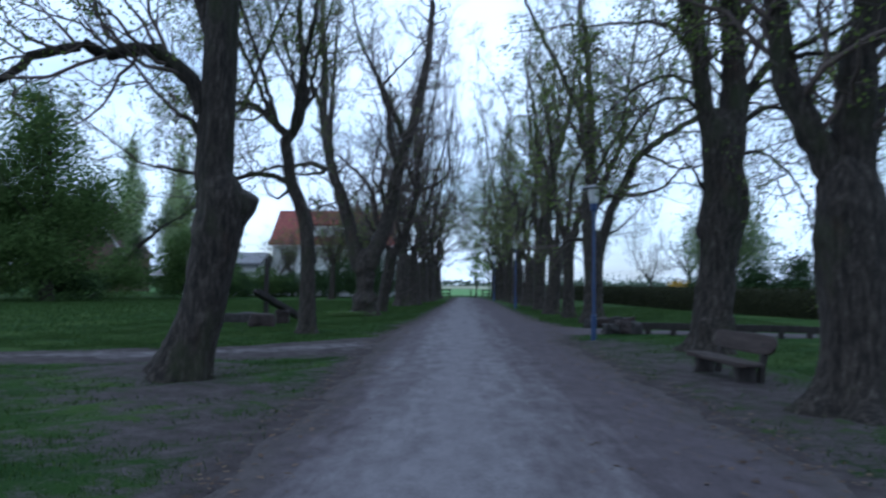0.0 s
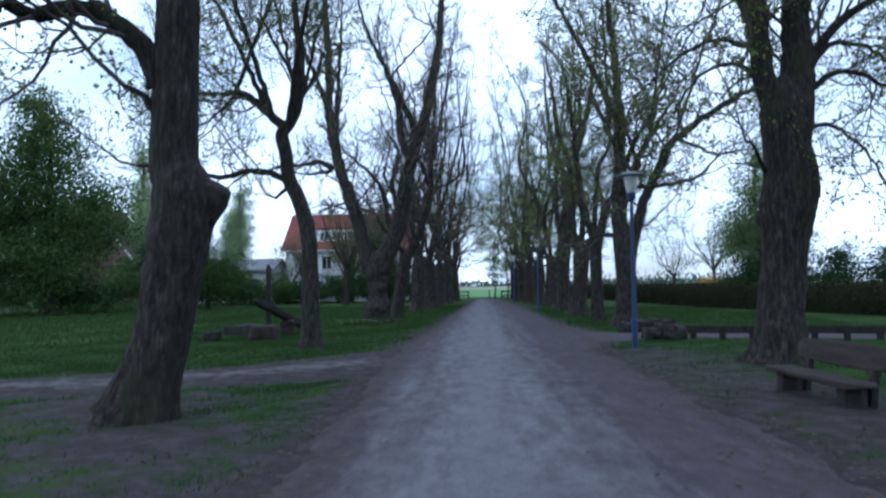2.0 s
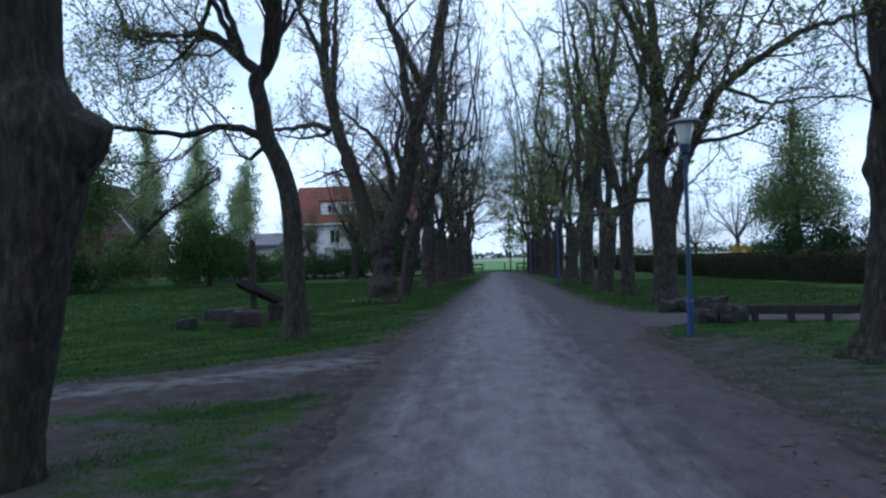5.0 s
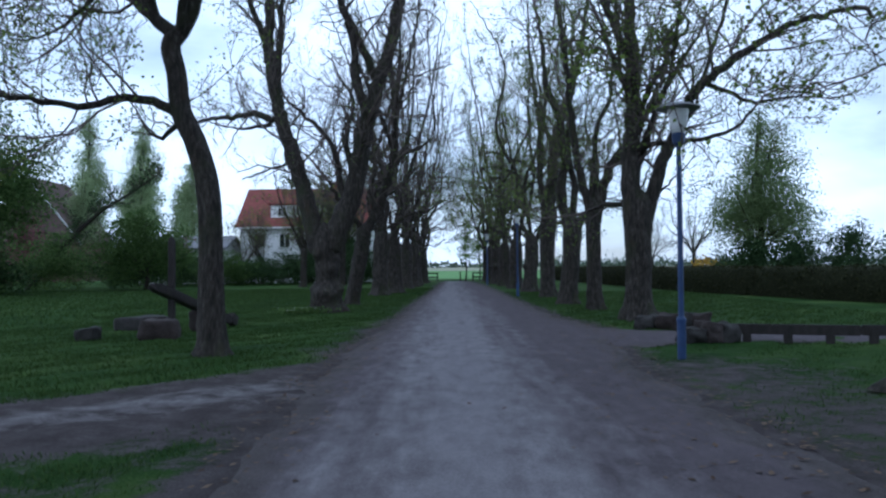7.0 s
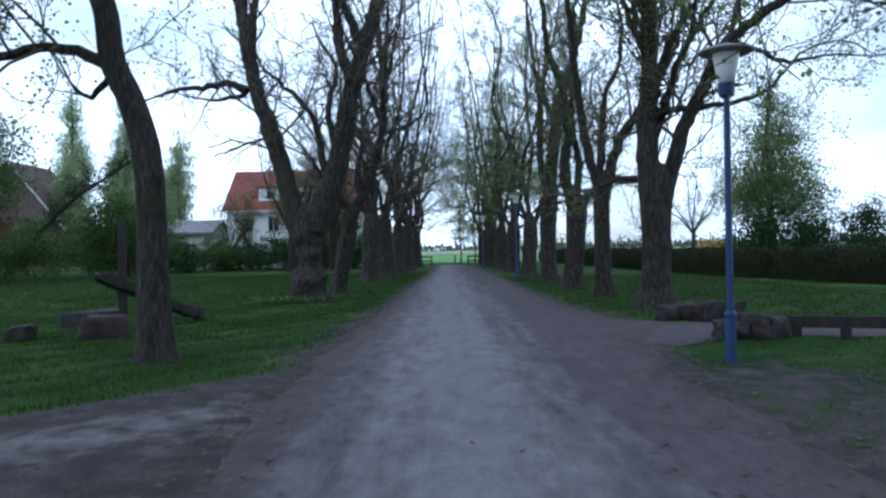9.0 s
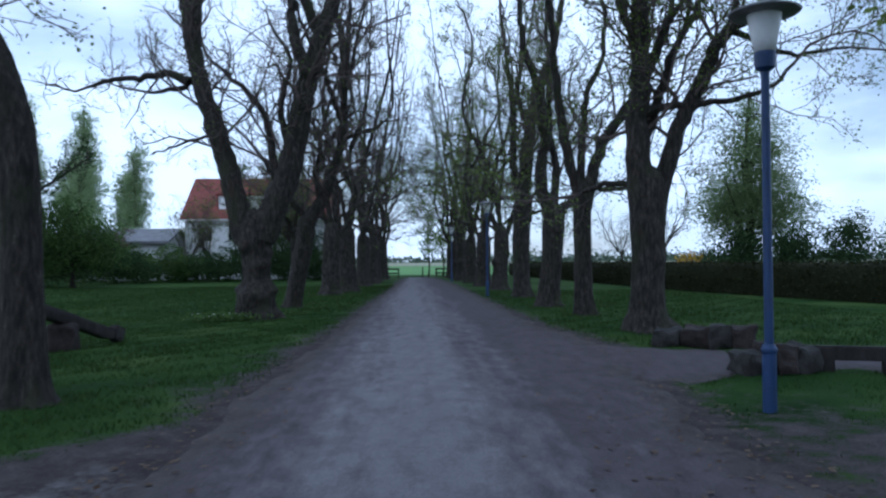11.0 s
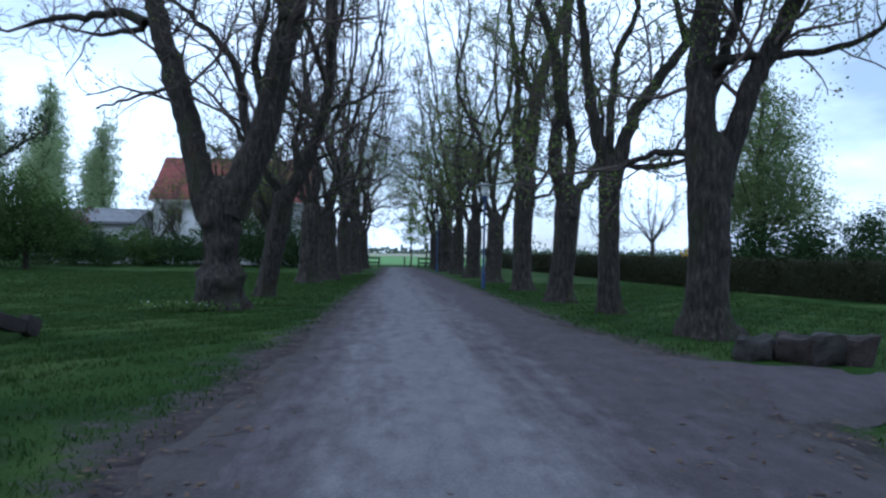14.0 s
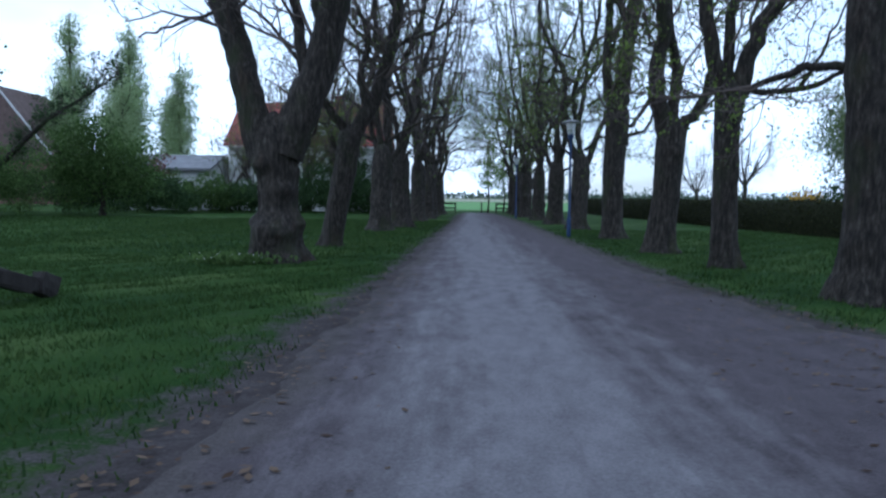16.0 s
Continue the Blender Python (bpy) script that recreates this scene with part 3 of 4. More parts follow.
t = begin_tree(-4.0, 32.2, 13, leaf=0.12, twigs=0.9, label="gnarled old lime tree forked above a burred base")
trunk(t, [(-0.01, -0.06, 0.74), (-0.04, 0.3, 0.58), (-0.03, 0.7, 0.5), (-0.02, 1.05, 0.4), (-0.04, 1.66, 0.41), (-0.07, 2.18, 0.47), (-0.08, 2.45, 0.44)], burls=[(z, a, h, 0.17) for z, a, h in ((0.6, 0.3, 0.22), (0.82, 1.5, 0.3), (0.7, 2.8, 0.3), (0.62, 3.6, 0.26), (0.84, 4.6, 0.34), (0.72, 5.7, 0.32))] + [(1.45, 3.9, 0.3, 0.13), (1.75, 4.4, 0.22, 0.15), (2.1, 5.2, 0.2, 0.18), (1.95, 2.6, 0.24, 0.15)], flutes=0.075)
limb(t, [(-0.44, 2.78), (-0.79, 4.08), (-1.2, 5.37), (-1.53, 6.18), (-1.76, 7.19), (-2.0, 8.22), (-2.16, 9.26), (-2.2, 11.32), (-2.41, 14.08)], 0.34, 0.12, 1.4)
limb(t, [(0.42, 2.89), (0.92, 4.2), (1.21, 5.75), (1.49, 6.95), (1.86, 8.14), (2.14, 9.17), (2.62, 11.74), (2.84, 14.31)], 0.4, 0.12, 0.6)
limb(t, [(0.75, 3.6), (0.45, 4.2), (0.3, 5.1), (-0.1, 6.0), (-0.74, 6.65), (-1.5, 7.27)], 0.15, 0.051, 1.2)
limb(t, [(-1.91, 6.54), (-2.63, 6.83), (-3.4, 6.74), (-4.52, 6.73), (-5.04, 6.57)], 0.137, 0.043, 0.9, y0=0.5)
limb(t, [(-1.98, 6.42), (-2.72, 6.35), (-3.41, 6.39)], 0.086, 0.034, 0.5, y0=0.5)
limb(t, [(1.4, 6.61), (1.0, 7.82), (0.85, 9.2), (0.36, 10.58)], 0.206, 0.069, 0.5)
limb(t, [(0.93, 4.56), (0.61, 5.76), (0.81, 7.13), (0.32, 8.18)], 0.12, 0.043, 1.0)
limb(t, [(-1.05, 5.1), (-1.7, 4.98), (-2.3, 4.75), (-2.9, 4.5)], 0.06, 0.022, -0.3, bare=True, y0=0.6)
upper_crown(t, 8, 15, 3, 4)
finish_tree(t)

t = begin_tree(-3.77, 37.3, 14, leaf=0.15, twigs=1.25, label="mossy lime tree leaning over the lawn")
trunk(t, [(-0.06, -0.03, 0.419), (-0.03, 0.2, 0.315), (0.09, 0.88, 0.292), (0.3, 1.93, 0.3), (0.43, 2.9, 0.277)])
limb(t, [(0.34, 3.0), (-0.03, 3.56), (-0.48, 4.14), (-0.93, 5.02)], 0.165, 0.06, -0.5)
limb(t, [(0.57, 3.0), (1.01, 3.71), (1.31, 4.59), (1.6, 5.62), (1.7, 6.49), (1.65, 8.64), (1.42, 10.77)], 0.24, 0.067, 0.4)
limb(t, [(0.94, 3.64), (0.71, 4.59), (0.86, 5.62), (0.56, 6.49)], 0.135, 0.052, 0.9)
upper_crown(t, 6.0, 15, 3, 4)
finish_tree(t)

t = begin_tree(4.7, 7.3, 15, leaf=0.9, twigs=1.0, label="massive lime tree with two stems beside a bench")
trunk(t, [(0.0, -0.04, 0.693), (0.01, 0.3, 0.468), (0.02, 0.87, 0.387), (-0.01, 1.62, 0.406), (-0.03, 2.2, 0.393), (-0.07, 2.58, 0.348)])
limb(t, [(-0.23, 2.66), (-0.43, 3.16), (-0.68, 3.74), (-0.77, 4.33), (-0.77, 4.72), (-0.89, 6.05), (-1.08, 7.74)], 0.206, 0.084, 0.4)
limb(t, [(0.0, 2.71), (-0.01, 3.42), (0.04, 4.07), (0.16, 4.73), (0.33, 6.39), (0.29, 8.07)], 0.271, 0.11, -0.2)
limb(t, [(-0.71, 4.07), (-0.46, 4.16), (-0.14, 4.19)], 0.042, 0.023, 0.2)
limb(t, [(0.17, 3.04), (0.43, 3.56), (0.81, 4.08), (1.33, 4.73)], 0.135, 0.052, 0.8)
upper_crown(t, 7.0, 18, 4.2, 6)
finish_tree(t)

t = begin_tree(5.6, 15.2, 16, leaf=1.0, twigs=0.9, label="stout lime tree with a swollen trunk behind a bench")
trunk(t, [(-0.01, -0.06, 0.68), (0.03, 0.28, 0.46), (0.1, 1.07, 0.4), (0.19, 2.06, 0.405), (0.25, 2.87, 0.5), (0.3, 3.38, 0.475), (0.26, 4.0, 0.42), (0.25, 4.56, 0.43), (0.28, 4.82, 0.4)], burls=[(0.5, 2.6, 0.18, 0.3), (1.0, 2.0, 0.12, 0.3), (0.3, 3.2, 0.2, 0.3), (3.6, 4.7, 0.12, 0.4)])
limb(t, [(0.05, 4.62), (-0.14, 5.67), (-0.27, 6.63), (-0.4, 7.28), (-0.67, 8.6), (-0.78, 10.6)], 0.256, 0.102, -0.4)
limb(t, [(0.47, 4.61), (0.57, 5.65), (0.56, 6.61), (0.56, 7.25), (0.56, 9.43), (0.77, 12.23)], 0.348, 0.123, 0.3)
limb(t, [(0.7, 5.44), (1.14, 6.11), (1.56, 6.42), (2.06, 6.67), (2.8, 6.96)], 0.133, 0.046, -0.6)
limb(t, [(-0.22, 6.31), (-0.65, 6.86), (-1.15, 7.09), (-1.87, 7.01)], 0.102, 0.031, -0.5)
limb(t, [(0.56, 6.93), (1.04, 7.88), (1.71, 8.83)], 0.123, 0.041, 0.8)
limb(t, [(-0.07, 3.39), (-0.39, 3.8), (-0.69, 3.91)], 0.051, 0.02, -0.8)
# low drooping sprays on either side
t.twigs = 1.5
limb(t, [(0.6, 4.9), (1.2, 5.3), (1.9, 5.1), (2.5, 4.5), (2.9, 3.8)], 0.07, 0.016, -0.5)
limb(t, [(0.6, 4.3), (1.1, 4.4), (1.7, 4.1), (2.2, 3.5), (2.5, 2.9)], 0.05, 0.013, 0.7)
limb(t, [(0.7, 5.5), (1.5, 6.0), (2.5, 5.9), (3.4, 5.2)], 0.07, 0.016, 1.4)
limb(t, [(-0.1, 5.2), (-0.7, 5.5), (-1.4, 5.2), (-1.9, 4.5)], 0.055, 0.014, -0.6)
limb(t, [(-0.2, 5.8), (-0.9, 6.1), (-1.7, 5.7), (-2.4, 5.1)], 0.06, 0.014, 0.9)
t.twigs = 0.9
upper_crown(t, 8.5, 18, 4.2, 6)
finish_tree(t)

t = begin_tree(5.25, 27.2, 17, leaf=0.9, twigs=0.8, label="spreading lime tree with long ascending boughs")
trunk(t, [(-0.07, -0.02, 0.619), (-0.11, 0.39, 0.404), (-0.11, 1.46, 0.343), (-0.12, 2.4, 0.37), (-0.06, 3.08, 0.363)])
limb(t, [(-0.25, 3.11), (-0.29, 4.29), (-0.18, 5.37), (-0.18, 6.58), (-0.19, 7.39), (-0.26, 9.41), (-0.49, 11.44)], 0.309, 0.087, 0.2)
limb(t, [(0.22, 3.1), (0.51, 4.14), (0.86, 4.94), (1.35, 6.01), (1.97, 6.6), (3.06, 7.32), (4.15, 7.84), (5.36, 8.08)], 0.229, 0.061, -0.9)
limb(t, [(-0.24, 3.86), (-0.01, 4.35), (0.33, 5.22), (0.68, 6.16), (1.17, 6.96), (1.73, 7.75)], 0.135, 0.047, 0.6)
limb(t, [(-0.21, 4.89), (-0.0, 5.5), (0.49, 6.57), (1.05, 7.36), (1.74, 8.43)], 0.121, 0.047, 1.2)
limb(t, [(-0.25, 4.56), (0.18, 4.71), (0.86, 4.74), (1.67, 4.86), (2.34, 5.11), (2.76, 5.51)], 0.108, 0.034, -0.7)
limb(t, [(-0.28, 3.11), (-0.92, 3.16), (-1.4, 2.97)], 0.081, 0.04, 0.8)
limb(t, [(1.7, 6.38), (2.37, 6.12), (3.03, 5.77), (3.43, 5.83), (4.11, 5.89)], 0.081, 0.027, -0.5)
limb(t, [(-0.17, 5.91), (-0.71, 6.86), (-1.1, 7.81)], 0.121, 0.04, -0.5)
upper_crown(t, 8.0, 17, 3.5, 4)
finish_tree(t)

t = begin_tree(5.1, 32.3, 18, leaf=0.85, twigs=0.65, label="forked lime tree with a low side bough")
trunk(t, [(-0.12, -0.01, 0.368), (-0.15, 0.35, 0.279), (-0.17, 1.65, 0.247), (-0.17, 2.82, 0.254), (-0.18, 3.47, 0.254)])
limb(t, [(-0.32, 3.47), (-0.57, 4.43), (-0.79, 5.66), (-0.94, 6.69), (-1.03, 7.99), (-1.4, 10.43)], 0.178, 0.063, -0.4)
limb(t, [(0.01, 3.54), (0.36, 4.66), (0.88, 5.46), (1.54, 6.41), (2.07, 7.62), (2.45, 9.36)], 0.203, 0.063, -0.3)
limb(t, [(-0.2, 3.34), (-0.17, 4.19), (-0.07, 5.17), (0.07, 6.21), (0.52, 7.21), (0.69, 8.86)], 0.139, 0.051, 0.6)
limb(t, [(0.09, 3.45), (0.65, 3.47), (1.19, 3.54), (1.79, 3.79), (2.26, 4.2)], 0.095, 0.032, -0.8)
limb(t, [(1.19, 3.54), (1.45, 4.17), (1.57, 4.83)], 0.051, 0.019, -0.8)
upper_crown(t, 7.0, 16, 3, 2)
finish_tree(t)

t = begin_tree(4.8, 36.2, 19, leaf=0.9, twigs=0.5, label="lime tree with a swollen fork and budding twigs")
trunk(t, [(-0.11, -0.07, 0.529), (-0.12, 0.35, 0.373), (0.0, 1.7, 0.342), (0.05, 2.58, 0.373), (0.09, 3.05, 0.342)])
limb(t, [(-0.11, 3.12), (-0.37, 4.23), (-0.23, 5.66), (-0.47, 7.24), (-0.92, 8.48), (-1.21, 10.85)], 0.264, 0.07, -0.4)
limb(t, [(0.35, 3.17), (0.78, 3.66), (1.04, 4.35), (1.15, 5.71)], 0.187, 0.062, 0.5)
limb(t, [(0.03, 2.97), (0.19, 4.56), (-0.08, 6.14), (0.13, 7.9), (0.25, 10.45)], 0.171, 0.062, 0.8)
limb(t, [(-0.32, 4.07), (-0.91, 3.26), (-1.15, 3.1)], 0.07, 0.031, -0.6)
upper_crown(t, 7.0, 16, 3, 1)
finish_tree(t)

t = begin_tree(4.95, 43, 20, leaf=1.0, twigs=0.5, label="upright lime tree with budding olive twigs")
trunk(t, [(-0.17, -0.06, 0.535), (-0.18, 0.55, 0.37), (-0.17, 2.42, 0.36), (-0.09, 3.98, 0.401)])
limb(t, [(-0.05, 3.88), (0.05, 5.55), (0.33, 7.65), (0.93, 9.56), (1.43, 11.48), (1.81, 14.03)], 0.37, 0.082, -0.3)
limb(t, [(-0.24, 3.88), (-0.48, 5.75), (-0.41, 7.83), (-0.66, 9.91), (-0.91, 11.99)], 0.206, 0.072, 0.4)
limb(t, [(0.19, 3.47), (0.72, 3.59), (1.03, 4.33)], 0.093, 0.041, -0.6)
limb(t, [(0.24, 7.02), (-0.32, 8.46), (-0.14, 10.35)], 0.144, 0.051, -0.6)
upper_crown(t, 7.0, 16, 2.8, 1)
finish_tree(t)


def avenue_tree(seed, leaf, height, label, mat):
    """A tall narrow lime: short trunk, a few ascending stems full of twigs."""
    t = begin_tree(0, 0, seed, leaf=leaf, twigs=0.2, label=label, mat=mat)
    g = t.rng
    r = g.uniform(0.3, 0.42)
    lean = g.uniform(-0.15, 0.15)
    trunk(t, [(0, -0.05, r * 1.7), (0, 0.35, r * 1.15), (lean * 0.5, 1.4, r), (lean, 2.4, r * 1.05), (lean, 3.0, r * 0.92)])
    j = lambda size: g.uniform(-size, size)
    for k in range(4):
        a = 2 * math.pi * (k + g.uniform(-0.3, 0.3)) / 4
        c, q = math.cos(a), math.sin(a)
        h = height * g.uniform(0.65, 1.0)
        limb(t, [(lean + c * 0.15, 2.4 + 0.3 * k), (lean + c * 0.8 + j(0.3), 4.2 + 0.4 * k), (lean + c * 1.0 + j(0.8), 6.6 + j(0.6)), (lean + c * 2.1 + j(0.8), h * 0.55), (lean + c * 2.2 + j(0.9), h * 0.78), (lean + c * 3.0 + j(0.6), h)],
             r * g.uniform(0.3, 0.46), 0.024, q * 2.8)
    # crooked side boughs, drooping a little before their ends turn up
    t.twigs = 0.4
    for k in range(8):
        a = (-1, 1)[k % 2] * g.uniform(0.7, 1.25)
        z = 3.0 + 0.75 * k + j(0.5)
        limb(t, [(lean + a * 0.25, z), (lean + a * 1.0, z + 0.55 + j(0.3)), (lean + a * 1.9, z + 0.9 + j(0.5)), (lean + a * 2.7, z + 0.8 + j(0.6)), (lean + a * 3.3, z + 1.3 + j(0.5))],
             r * 0.2, 0.015, g.uniform(-2.4, 2.4))
    return finish_tree(t, 0.1, 3)


bare = [avenue_tree(40 + k, 0.1, 21, "old lime tree with dense bare brown twigs", LEAF) for k in range(3)]
green = [avenue_tree(50 + k, 0.6, 19, "lime tree with young olive-green leaves", LEAF) for k in range(3)]
left_row = [(-3.55, 47.0), (-3.0, 50.2), (-2.8, 59.0), (-2.5, 64.5), (-2.5, 70.0), (-2.3, 76.0), (-2.3, 81.0)]
right_row = [(4.85, 51.5), (4.55, 57.5), (4.35, 64.3), (4.1, 71.0), (4.0, 77.5), (3.9, 83.0)]
for row, kinds in ((left_row, bare), (right_row, green)):
    for k, (x, y) in enumerate(row):
        m = pose(x, y, 0, 0, 0, (k * 137) % 360)
        if k < 3:
            kinds[k].matrix_world = m
        else:
            copy_thing(kinds[k % 3], m)


# unseen trees added behind the walk's start to dim the ground; avenue presumed onward
for k, (x, y) in enumerate([(-4.3, -4.5), (5.3, -3.5), (-4.4, -13), (5.2, -12), (-4.5, -21), (5.3, -20)]):
    copy_thing((bare, green)[k % 2][k % 3], pose(x, y, 0, 0, 0, (k * 111) % 360))


# ---- background planting ----
def leafy(name, x, y, label, category, blobs, mat, seed, size, n, trunk_r=0.0, trunk_h=0.0, group="", limbs=6, wood_mat=None):
    """A thing with a crown of many small leaves in uneven, ragged clumps, and its stem if one shows."""
    g = np.random.default_rng(seed)
    root = empty(name, x, y, 0, label, category, group)
    w, twigs = Wood(), Wood()
    if trunk_r:
        pts = np.array([(0.1 * math.sin(k), 0.1 * math.cos(k * 1.3), trunk_h * k / 7 - 0.05) for k in range(8)])
        w.tube(pts, trunk_r * np.array([1.5, 1.05, 0.95, 0.85, 0.7, 0.55, 0.4, 0.2]), 10)
    pts = []
    total = sum(rx * ry * rz for _, _, _, rx, ry, rz in blobs) + 1e-9
    for bx, by, bz, rx, ry, rz in blobs:
        k = max(4, int(n * rx * ry * rz / total / 26))
        c = g.normal(size=(k, 3))
        c = c / np.linalg.norm(c, axis=1)[:, None] * np.clip(np.abs(g.normal(0.62, 0.27, (k, 1))), 0, 1.25)
        c = c * (rx, ry, rz) + (bx, by, bz)
        c[:, 2] = np.maximum(c[:, 2], 0.15)
        spread = 0.085 * (rx + ry + rz) / 3 + 0.08
        pts.append((c[:, None, :] + g.normal(size=(k, 26, 3)) * spread * np.array([1.2, 1.2, 0.75])).reshape(-1, 3))
        if trunk_r:
            for _ in range(limbs):
                q = c[g.integers(k)]
                p0 = np.array([0, 0, min(trunk_h * 0.9, max(0.2 * trunk_h, bz - rz * g.uniform(0.2, 1.0)))])
                mid = (p0 + q) / 2 + np.array([0, 0, -0.1 * rz])
                twigs.tube([p0, mid, q], [trunk_r * 0.3, trunk_r * 0.18, 0.02], 5)
    if w.n:
        w.made("trunk", wood_mat or BARK, root)
        tagged(twigs.made("branching", wood_mat or BARK, root), kind="stuff")
    p = np.concatenate(pts)
    p[:, 2] = np.maximum(p[:, 2], 0.03)
    leaf_quads("crown" if trunk_r else "foliage", p, mat, root, g, size)
    return root


def bare_tree(name, x, y, seed, height, spread, label, leaf=0.15, mat=None):
    t = begin_tree(x, y, seed, leaf=leaf, twigs=0.5, label=label, group="", mat=mat)
    t.root.name = name
    g, r = t.rng, height * 0.028
    trunk(t, [(0, -0.05, r * 1.6), (0.05, 0.4, r), (0.1, height * 0.3, r * 0.9)])
    for k in range(7):
        a = g.uniform(-1, 1)
        limb(t, [(0.08, height * 0.3), (a * spread * 0.4, height * 0.5), (a * spread * 0.8, height * 0.7 * g.uniform(0.85, 1.1)), (a * spread, height * g.uniform(0.7, 0.98))], r * 0.55, 0.03, g.uniform(-1, 1) * spread * 0.8)
    return finish_tree(t, 0.12, 2)


# broad leafy trees at the edge of the lawn
leafy("leafy_tree", -28, 50, "tall tree in fresh green leaf at the lawn's edge", "tree",
      [(-0.5, 0, 11, 3.0, 3.2, 3.8), (-3, 0, 7, 4, 4, 4), (2, 1, 6.5, 3.2, 4, 3.4), (-1, -1, 3.5, 5, 4, 2.8), (-1, 0, 14, 1.6, 1.6, 1.5)], LEAF_MID, 61, 0.19, 64000, 0.35, 13, "lawn edge trees")
leafy("leafy_tree", -36, 49, "tall tree in fresh green leaf at the lawn's edge", "tree",
      [(0, 0, 9, 4.5, 4, 5), (2, 0, 5, 5, 4, 4), (-3, 0, 6, 4, 4, 4)], LEAF_MID, 62, 0.19, 46000, 0.4, 12, "lawn edge trees")
leafy("leafy_tree", -21.8, 62, "low rounded tree in green leaf before the shrubs", "tree",
      [(0, 0, 3.2, 3.2, 2.4, 2.4), (1.8, 0, 2.4, 2.2, 2, 2.0), (-1.8, 0, 2.8, 2.4, 2, 2.4), (-0.4, 0, 5.0, 1.5, 1.4, 1.1)], LEAF_MID, 63, 0.15, 20000, 0.15, 5, "lawn edge trees")
lean_g = np.random.default_rng(65)
leaning = empty("leaning_tree", -31.5, 64, 0, "half-fallen tree leaning out of the shrubs, ivy on it", "tree")
w = Wood()
lp = spline([(0, 0, -0.1), (2.6, 0, 3.2), (5.6, 0, 5.9), (7.6, 0.2, 7.2), (9.8, 0.3, 8.7)], 0.4)
w.tube(lp, np.linspace(0.26, 0.05, len(lp)), 9, 1 + lean_g.normal(size=(len(lp), 9)) * 0.06)
w.made("trunk", BARK, leaning)
w, lean_tips = Wood(), []
for q in np.repeat(lp[7:], 2, 0):
    grow(w, lean_tips, q, unit(np.array([lean_g.uniform(-0.4, 0.8), lean_g.normal() * 0.5, lean_g.uniform(-0.2, 0.9)])), lean_g.uniform(0.9, 1.8), 0.04, 0, lean_g)
w.made("branch", TWIG, leaning)
leaves("crown", lean_tips, LEAF_DARK, leaning, lean_g, 0.9, 0.15, 3, 0.15)
# bank of shrubs closing the lawn
for k, (x, y, h, mat) in enumerate([(-47, 50, 5.0, LEAF_DARK), (-41, 54, 4.5, LEAF_MID), (-34, 58, 4.2, LEAF_DARK), (-29, 62, 4.8, LEAF_MID), (-25, 66, 4.4, LEAF_DARK), (-31, 69, 5.5, LEAF_MID), (-37, 66, 6.5, LEAF_DARK),
                                    (-22, 70, 3.4, LEAF_DARK), (-27.5, 74, 3.6, LEAF_MID), (-19.5, 73, 3.2, LEAF_MID), (-17, 74, 2.9, LEAF_DARK), (-14.5, 75, 3.5, LEAF_DARK), (-12, 76, 4.4, LEAF_DARK), (-9.5, 77, 4.2, LEAF_DARK), (-7, 78, 3.6, LEAF_DARK), (-23.5, 76, 3.3, LEAF_MID), (-54, 48, 5, LEAF_MID), (-33, 50, 3.4, LEAF_MID), (-38, 47, 3.8, LEAF_DARK), (-28, 53, 3.0, LEAF_DARK)]):
    leafy("shrub", x, y, "dense dark green shrub closing the lawn" if mat is LEAF_DARK else "leafy green shrub closing the lawn", "shrub",
          [(0, 0, h * 0.4, 2.6, 1.8, h * 0.42), (-1.4, 0.3, h * 0.3, 2, 1.5, h * 0.33), (1.5, -0.3, h * 0.33, 1.9, 1.5, h * 0.36), (0.4, 0, h * 0.72, 1.2, 1.0, h * 0.26)], mat, 70 + k, 0.16, 6500, group="shrub bank")
leafy("shrub", -25.5, 79, "copper-leaved shrub beside a low building", "shrub", [(0, 0, 2.4, 1.6, 1.4, 2.2)], LEAF_PINK, 95, 0.24, 1200)
leafy("shrub", -37.5, 75, "copper-leaved shrub behind the lawn", "shrub", [(0, 0, 3.4, 2.2, 1.8, 3.2)], LEAF_PINK, 96, 0.28, 1600)
# tall poplars and birches behind
for k, (x, y, h) in enumerate([(-49.8, 113, 25), (-42.3, 113, 23.5)]):
    leafy("poplar", x, y, "tall slender poplar in pale spring leaf, lightened for haze", "tree",
          [(0, 0, h * 0.3, 2.6, 2.6, h * 0.22), (0.2, 0, h * 0.55, 2.5, 2.5, h * 0.25), (0, 0, h * 0.82, 1.5, 1.5, h * 0.17)], LEAF_PALE_HAZED, 100 + k, 0.22, 26000, 0.3, h * 0.95, "poplars", 14)
for k, (x, y, h) in enumerate([(-30, 97, 17), (-37, 99, 15), (-33, 103, 14), (-40, 104, 17), (-46, 103, 15)]):
    leafy("birch", x, y, "thin birch with airy pale leaves, lightened for haze", "tree",
          [(0, 0, h * 0.45, 2.0, 2.0, h * 0.25), (0.3, 0, h * 0.75, 1.5, 1.5, h * 0.2), (-0.6, 0, h * 0.6, 2.0, 1.6, h * 0.15)], LEAF_PALE_HAZED, 110 + k, 0.17, 13000, 0.15, h * 0.95, "birches", 16)
